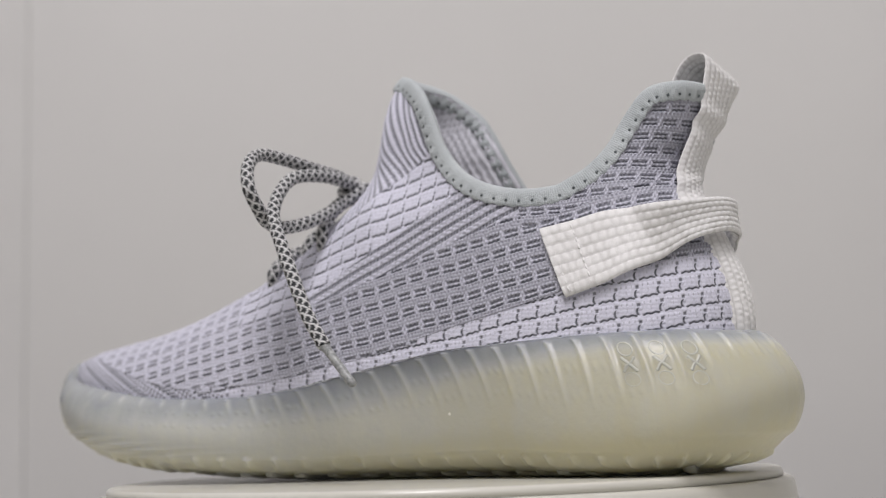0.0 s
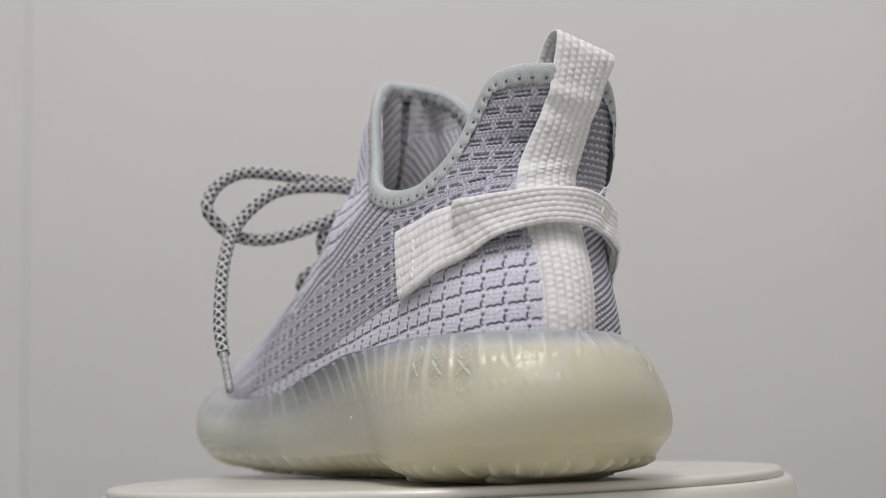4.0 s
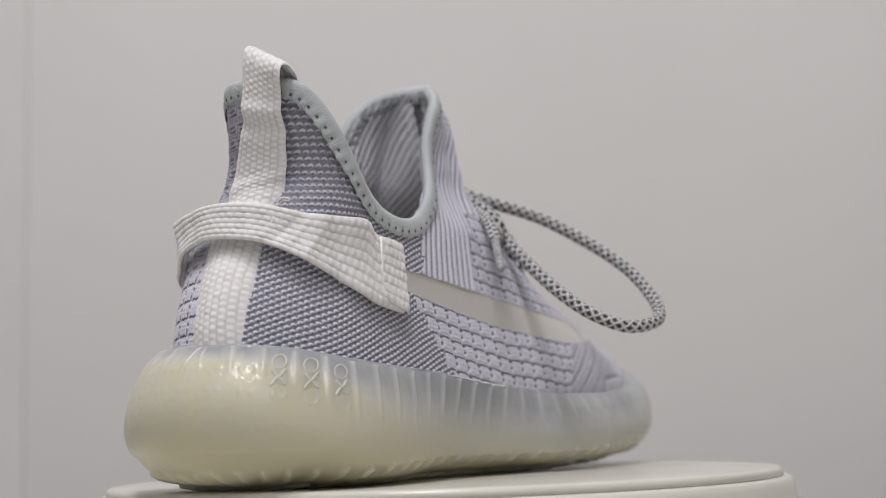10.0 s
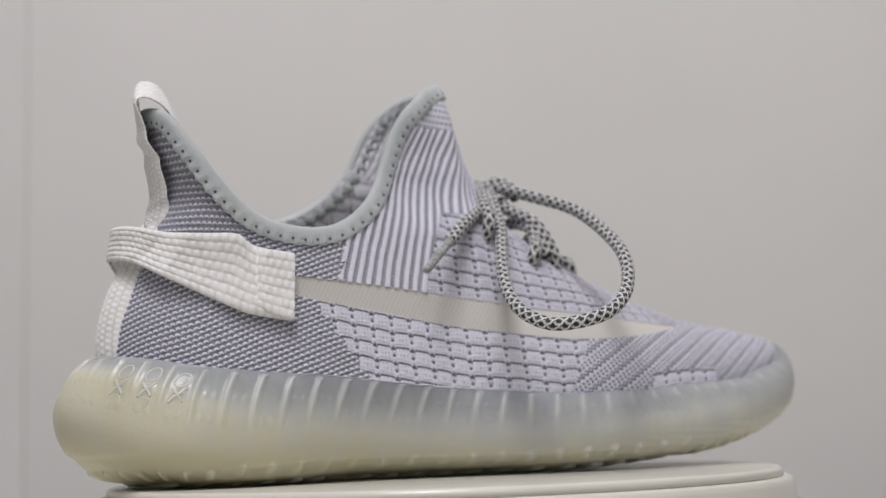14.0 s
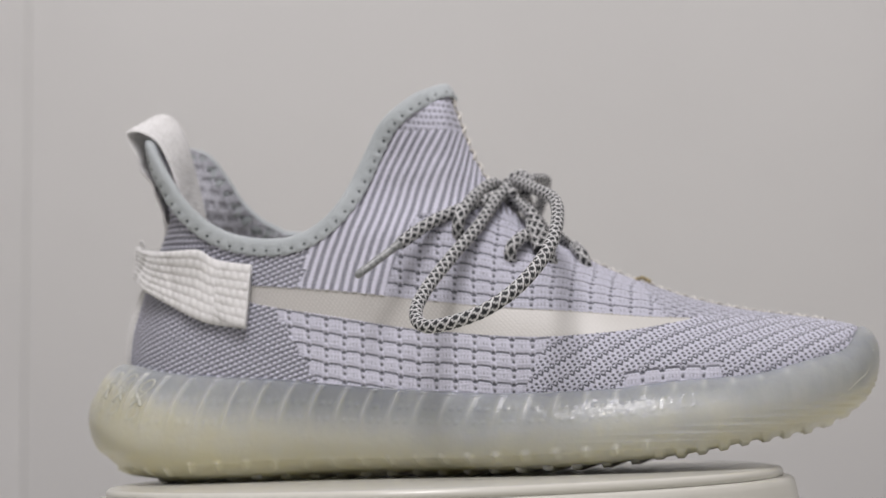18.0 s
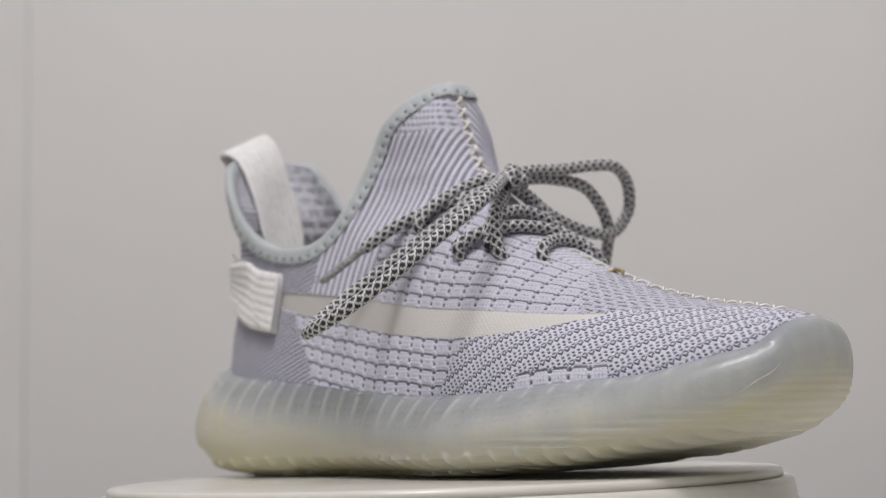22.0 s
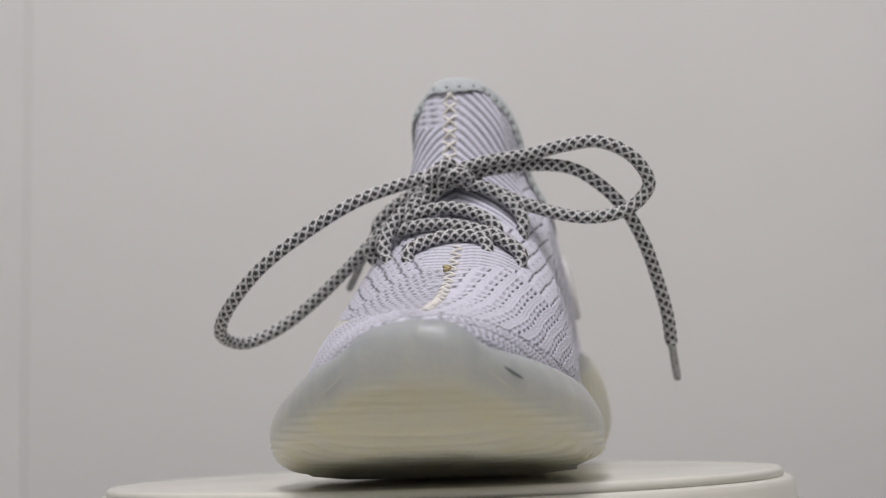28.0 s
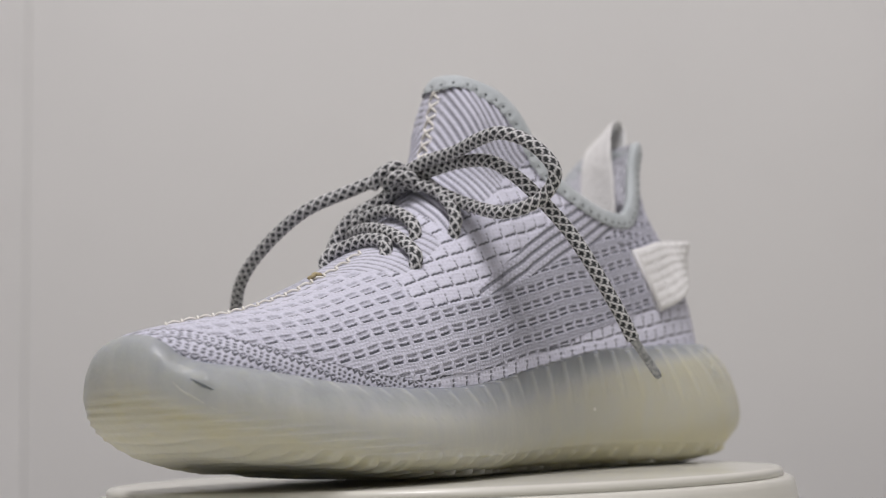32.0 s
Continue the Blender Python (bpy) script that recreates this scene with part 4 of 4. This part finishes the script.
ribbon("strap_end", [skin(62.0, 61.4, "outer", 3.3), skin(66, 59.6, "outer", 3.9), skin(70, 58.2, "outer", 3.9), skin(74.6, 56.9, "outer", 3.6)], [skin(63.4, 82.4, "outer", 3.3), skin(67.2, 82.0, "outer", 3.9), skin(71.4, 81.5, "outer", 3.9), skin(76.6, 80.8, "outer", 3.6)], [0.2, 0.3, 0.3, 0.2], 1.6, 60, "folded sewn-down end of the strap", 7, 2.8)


def strap_stitches():
    """Short threads across both sewn ends of the strap."""
    hi, lo = spline(STRAP_TOP, 300), spline(STRAP_LOW, 300)
    c = (hi + lo) / 2
    L = np.concatenate([[0], np.cumsum(np.linalg.norm(np.diff(c, axis=0), axis=1))])
    for at in (2.2, 10.5, L[-1] - 10.5, L[-1] - 2.2):
        i = int(np.searchsorted(L, at))
        for k in range(9):
            e0, e1 = 0.06 + k * 0.102, 0.06 + k * 0.102 + 0.062
            sgn = 1 if at < L[-1] / 2 else -1
            up = np.array([0.0, sgn * 1.25, 0.0])
            pts = [lo[i] + (hi[i] - lo[i]) * e + up * q for e, q in ((e0, 0.8), ((e0 + e1) / 2, 1.08), (e1, 0.8))]
            v, f = tube(spline(pts, 6), 0.32, 6)
            mesh_part("strap_stitch", v, f, WEBBING, shoe, tone=np.zeros(len(v)))


strap_stitches()
for path, r in (([(28.6, 16.4, 88), (27.8, 16.9, 86.5), (28.2, 15.8, 84.6), (28.2, 16.6, 86)], 0.28), ([(27.0, -17.4, 88), (26.4, -18.2, 86.4), (26.2, -16.6, 84.4), (26.3, -17.6, 85.8)], 0.28),
                ([(28.2, -18, 91), (28.0, -19.5, 92.8), (28.4, -21, 93.4), (29.6, -22.4, 92.8)], 0.25), ([(28.6, -18.4, 91), (29.0, -20.5, 92.4), (30, -22, 92.4)], 0.2)):
    thread_v, thread_f = tube(spline(path, 24), r, 8)
    mesh_part("loose_thread", thread_v, thread_f, WEBBING, shoe, "loose white sewing thread on the strap", np.zeros(len(thread_v)))


# ---- laces ----
def cord(name, points, parent, label="", r=2.3, n_per_mm=2.6, taper=False):
    """A round braided lace with a diamond pattern in two yarns."""
    rough = spline(points, 200)
    length = np.linalg.norm(np.diff(rough, axis=0), axis=1).sum()
    n, k = int(length * n_per_mm), 24
    p = spline(points, n)
    t, a, b = frames_along(p)
    th = np.linspace(0, 2 * np.pi, k, endpoint=False)
    s = np.linspace(0, length, n)
    S, TH = np.meshgrid(s, th, indexing="ij")
    turns = TH / (2 * np.pi) * 4
    d1, d2 = frac(S / 3.6 + turns), frac(S / 3.6 - turns)
    c1, c2 = np.abs(d1 - 0.5) * 2, np.abs(d2 - 0.5) * 2
    strand = np.maximum(c1, c2)
    twist = 0.05 * np.sin(2 * np.pi * (S / 1.2 + turns))
    dark = 1 - smooth(0.70, 0.78, strand + twist)
    rel = 0.28 * smooth(0.45, 0.9, strand) * (0.7 + 0.3 * wave(S / 0.9))
    R = r + rel - 0.12
    ring = a[:, None] * np.cos(TH)[..., None] + b[:, None] * np.sin(TH)[..., None]
    v = p[:, None] + ring * R[..., None]
    faces = [tuple(q) for q in grid_faces(n, k, wrap_v=True, flip=True)]
    faces += [tuple(range(k)), tuple(range((n - 1) * k, n * k))[::-1]]
    return mesh_part(name, v.reshape(-1, 3), faces, CORD, parent, label, dark.reshape(-1))


def on_vamp(x, y, off=2.4):
    """A point over the instep at x, y, lifted by off."""
    side = "outer" if y < 0 else "inner"
    zs = np.linspace(float(FEATHER_Z[side](x)), float(APEX(x)), 300)
    w = half_width(np.full(300, float(x)), zs, side)
    z = float(np.interp(-abs(y), -w, zs))
    return (x, y * (1 + 0.06 * off), z + off)


laces = cord("laces", [(179, -13, 106), (178.5, -9, 110.5), (175, -5, 113), (171, -4, 111), (169.5, -6, 107.5), (172, -9, 105.5), (176, -8, 107), (177, -3, 109), (174, 2, 108), (170, 1, 105)], shoe,
             "round grey and white checked laces tied in a loose bow")
LOOP_OUT = [(172, -3, 111), (175, -9, 110), (182.2, -20.4, 105.6), (191.0, -36.5, 98.9), (193.3, -54.9, 88.2), (191, -71.5, 76.9), (183.2, -84.5, 65.2), (173, -91.5, 57.2), (162, -92.3, 53.2), (150.5, -86.7, 52.2),
            (145.3, -75.4, 57.5), (147, -62, 66.6), (153.5, -47.2, 78.3), (161.6, -32.2, 90.7), (167.1, -16.5, 102.5), (171, -6, 109)]
LOOP_IN = [(172, -6, 110), (172.5, 8, 113.5), (174, 23.6, 115), (177.5, 38, 117.2), (179.5, 50, 117.6), (177, 61, 112.5), (173, 67, 103.5), (172, 63, 96.5), (173.5, 55, 92.2), (173.8, 44, 91.3), (171.5, 32, 94), (170, 20, 98.5), (171, 8, 104), (173, -4, 108)]
END_IN = [(170, -8, 108), (169, 6, 110.5), (170, 22, 111.8), (172.5, 38, 110), (172, 49, 103.5), (169, 58, 94), (162, 64, 83), (155, 68, 71), (147, 71.5, 57), (140, 72.6, 46.4)]
END_OUT = [(172, -2, 107), (166, -14, 104), (156, -26, 99), (145, -36, 93), (134.5, -43.5, 85)]
cord("bow_loop", LOOP_OUT, laces)
cord("bow_loop", LOOP_IN, laces)
cord("lace_end", END_IN, laces)
cord("lace_end", END_OUT, laces)


def aglet(a, b):
    a, b = np.array(a, float), np.array(b, float)
    p = a + (b - a) * np.linspace(0, 1, 14)[:, None]
    v, f = tube(p, np.concatenate([[2.0, 1.75], np.full(11, 1.5), [1.2]]), 14)
    mesh_part("aglet", v, f, AGLET, laces, "slim grey plastic lace tip")


aglet((140.4, 72.6, 47), (128, 74.4, 33))
aglet((134.9, -43.2, 85.4), (120, -52.6, 73.2))


def lacing_cross(points):
    cord("lace_cross", [on_vamp(x, y, o) for x, y, o in points], laces)


lacing_cross([(154.5, -34, -2), (155.5, -30.5, 2.4), (160, -18, 3.4), (166, -4, 4.5), (170, 10, 3.4), (172, 18, 2.6), (173, 22, -2)])
lacing_cross([(173.5, -34, -2.5), (174.5, -31, 2.0), (181, -20, 2.6), (187, -6, 2.8), (191.5, 7, 2.6), (193.5, 15.5, 2.4), (194.2, 20, 1.5), (194.5, 22.5, -2.5)])
lacing_cross([(200.5, -19, -2.5), (199, -15.5, 2.0), (196, -8, 2.4), (195, 0, 2.4), (196, 8, 2.0), (198, 12, -2.5)])
lacing_cross([(184, -26, 1.5), (181, -18, 4.6), (180, -6, 4.5), (182, 4, 3), (184, 11, 1.5), (185, 14.5, -2)])
lacing_cross([(188.5, -28, -2.5), (187, -24.5, 2.2), (182, -16, 7), (176, -8, 7), (171, -3, 9)])

# ---- seam up the middle of the toe and tongue ----
def build_seam():
    ridge = spline([(x, float(lean(x, z)), z) for x, z in RIDGE], 180)
    for i in range(12, 97, 3):
        p, t = ridge[i], ridge[i + 1] - ridge[i - 1]
        t = t / np.linalg.norm(t)
        up = np.array([-t[2], 0, t[0]])
        up = up if up[2] > 0 or up[0] > 0 else -up
        sgn = 1 if (i // 3) % 2 else -1
        if p[2] > 105:
            continue
        v, f = tube(spline([p - t * 1.2 + np.array([0, -1.7 * sgn, 0.05]), p + up * 0.75, p + t * 1.2 + np.array([0, 1.7 * sgn, 0.05])], 7), 0.46, 6)
        mesh_part("seam_stitch", v, f, SEAM, shoe)
    # crossed threads up the tongue
    for i in range(138, 178, 5):
        p, t = ridge[i], ridge[i + 1] - ridge[i - 1]
        t = t / np.linalg.norm(t)
        up = np.array([t[2], 0, -t[0]]) * (1 if t[2] > 0 else -1)
        for sgn in (1, -1):
            ends = [p + t * 2.4 * k + np.array([0, 2.5 * k * sgn, 0]) - up * 0.5 for k in (-1, 1)]
            v, f = tube(spline([ends[0], p + up * (0.9 + 0.15 * sgn), ends[1]], 9), 0.58, 6)
            mesh_part("seam_stitch", v, f, SEAM, shoe)

    p = np.array([219.5, -1.5, float(APEX(219.5)) + 0.6])
    v, f = tube(spline([p + d for d in ((-2.4, -1.2, 0), (-1, 0.8, 0.7), (0.6, -0.8, 0.9), (2.2, 0.9, 0.1), (3.4, -0.6, -0.6))], 40), 0.7, 8)
    mesh_part("seam_knot", v, f, KNOT, shoe, "brown-gold thread knot on the toe seam")


build_seam()

# ---- turntable ----
def lathe(name, profile, mat, parent, label="", k=160):
    pr = np.array(profile, float)
    th = np.linspace(0, 2 * np.pi, k, endpoint=False)
    v = np.stack([pr[:, 0][None] * np.cos(th)[:, None], pr[:, 0][None] * np.sin(th)[:, None], np.repeat(pr[:, 1][None], k, 0)], -1)
    return mesh_part(name, v.reshape(-1, 3), grid_faces(k, len(pr), wrap_u=True, flip=True), mat, parent, label)


turntable = tagged(new("turntable"), "cream-white plastic display turntable with a grooved round top", "turntable")
plate = lathe("top_plate", [(0.01, 0), (60, 0), (122.3, 0), (123.7, -0.2), (124.6, -0.8), (124.9, -1.6), (125, -3.2), (0.01, -3.2)], PLASTIC, turntable, "smooth round top plate")
base = lathe("base", [(0.01, -3.35), (126.4, -3.35), (127.6, -3.6), (128.6, -4.4), (129.2, -6), (130.4, -13), (132.4, -25), (134.2, -36), (133.8, -38), (0.01, -38)], PLASTIC, turntable, "plastic drum base with a rounded shoulder")

# ---- setting ----
def box(name, x0, x1, y0, y1, z0, z1, mat, parent=None, label="", bevel=0.0):
    bm = bmesh.new()
    bmesh.ops.create_cube(bm, size=1.0)
    for v in bm.verts:
        v.co = Vector(((x0 + x1) / 2 + v.co.x * (x1 - x0), (y0 + y1) / 2 + v.co.y * (y1 - y0), (z0 + z1) / 2 + v.co.z * (z1 - z0)))
    if bevel:
        bmesh.ops.bevel(bm, geom=bm.edges[:], offset=bevel, segments=3, affect="EDGES")
    me = bpy.data.meshes.new(name)
    bm.to_mesh(me)
    bm.free()
    me.materials.append(mat)
    ob = new(name, me)
    if parent:
        ob.parent = parent
    if label:
        tagged(ob, label=label)
    return ob


tagged(box("wall_back", -0.75, 1.598, 0.55, 0.65, -0.8, 1.9, PAINT), "plain off-white painted wall", "wall", kind="structure")
tagged(box("wall_side", -0.85, -0.752, -2.2, 0.65, -0.8, 1.9, LOW_BOUNCE), "plain unseen side wall, painted grey to cut bounced light", "wall", kind="structure")
casing = tagged(box("trim", -0.46, 0, 0.0, 0.046, -0.8, 1.9, PAINT, None, "", 0.006), "off-white painted door casing standing slightly out of the wall", "trim", kind="structure")
casing.matrix_world = pose(-0.2835, 0.546, 0.05, 0, 1.3, 0)
tagged(box("floor", -0.85, 1.7, -2.3, 0.65, -0.86, -0.8, PAINT), "plain pale floor", "floor", kind="structure")
tagged(box("wall_right", 1.6, 1.7, -2.3, 0.65, -0.8, 1.9, LOW_BOUNCE), "plain unseen right wall, painted grey to cut bounced light", "wall", kind="structure")
tagged(box("wall_front", -0.85, 1.598, -2.3, -2.202, -0.8, 1.9, PAINT), "plain off-white painted wall behind the camera", "wall", kind="structure")
tagged(box("ceiling", -0.85, 1.7, -2.3, 0.65, 1.902, 1.98, PAINT), "plain white ceiling", "ceiling", kind="structure")
table = tagged(new("table"), "plain white table under the turntable", "table")
box("tabletop", -0.25, 0.5, -0.28, 0.4, -0.062, -0.038, PLASTIC, table, "white tabletop", 0.003)
for tx in (-0.22, 0.47):
    for ty in (-0.25, 0.37):
        box("leg", tx - 0.02, tx + 0.02, ty - 0.02, ty + 0.02, -0.8, -0.062, PLASTIC, table)


# ---- movement ----
def motions():
    """The turntable carries the shoe round, about 8.9 degrees a second, slowing slightly."""
    rows, spins = [], []
    for i in range(0, 33):
        turn = -(8.8546 * i + 0.5248 * i * (32 - i) / 100)
        a = radians(turn)
        x, y = 0.1191, -0.0811
        rows.append((i, pose(x * math.cos(a) - y * math.sin(a), x * math.sin(a) + y * math.cos(a), 0, 0, 0, 151.4 + turn)))
        spins.append((i, pose(0, 0, 0, 0, 0, turn)))
    walk(shoe, rows)
    walk(plate, spins)


motions()
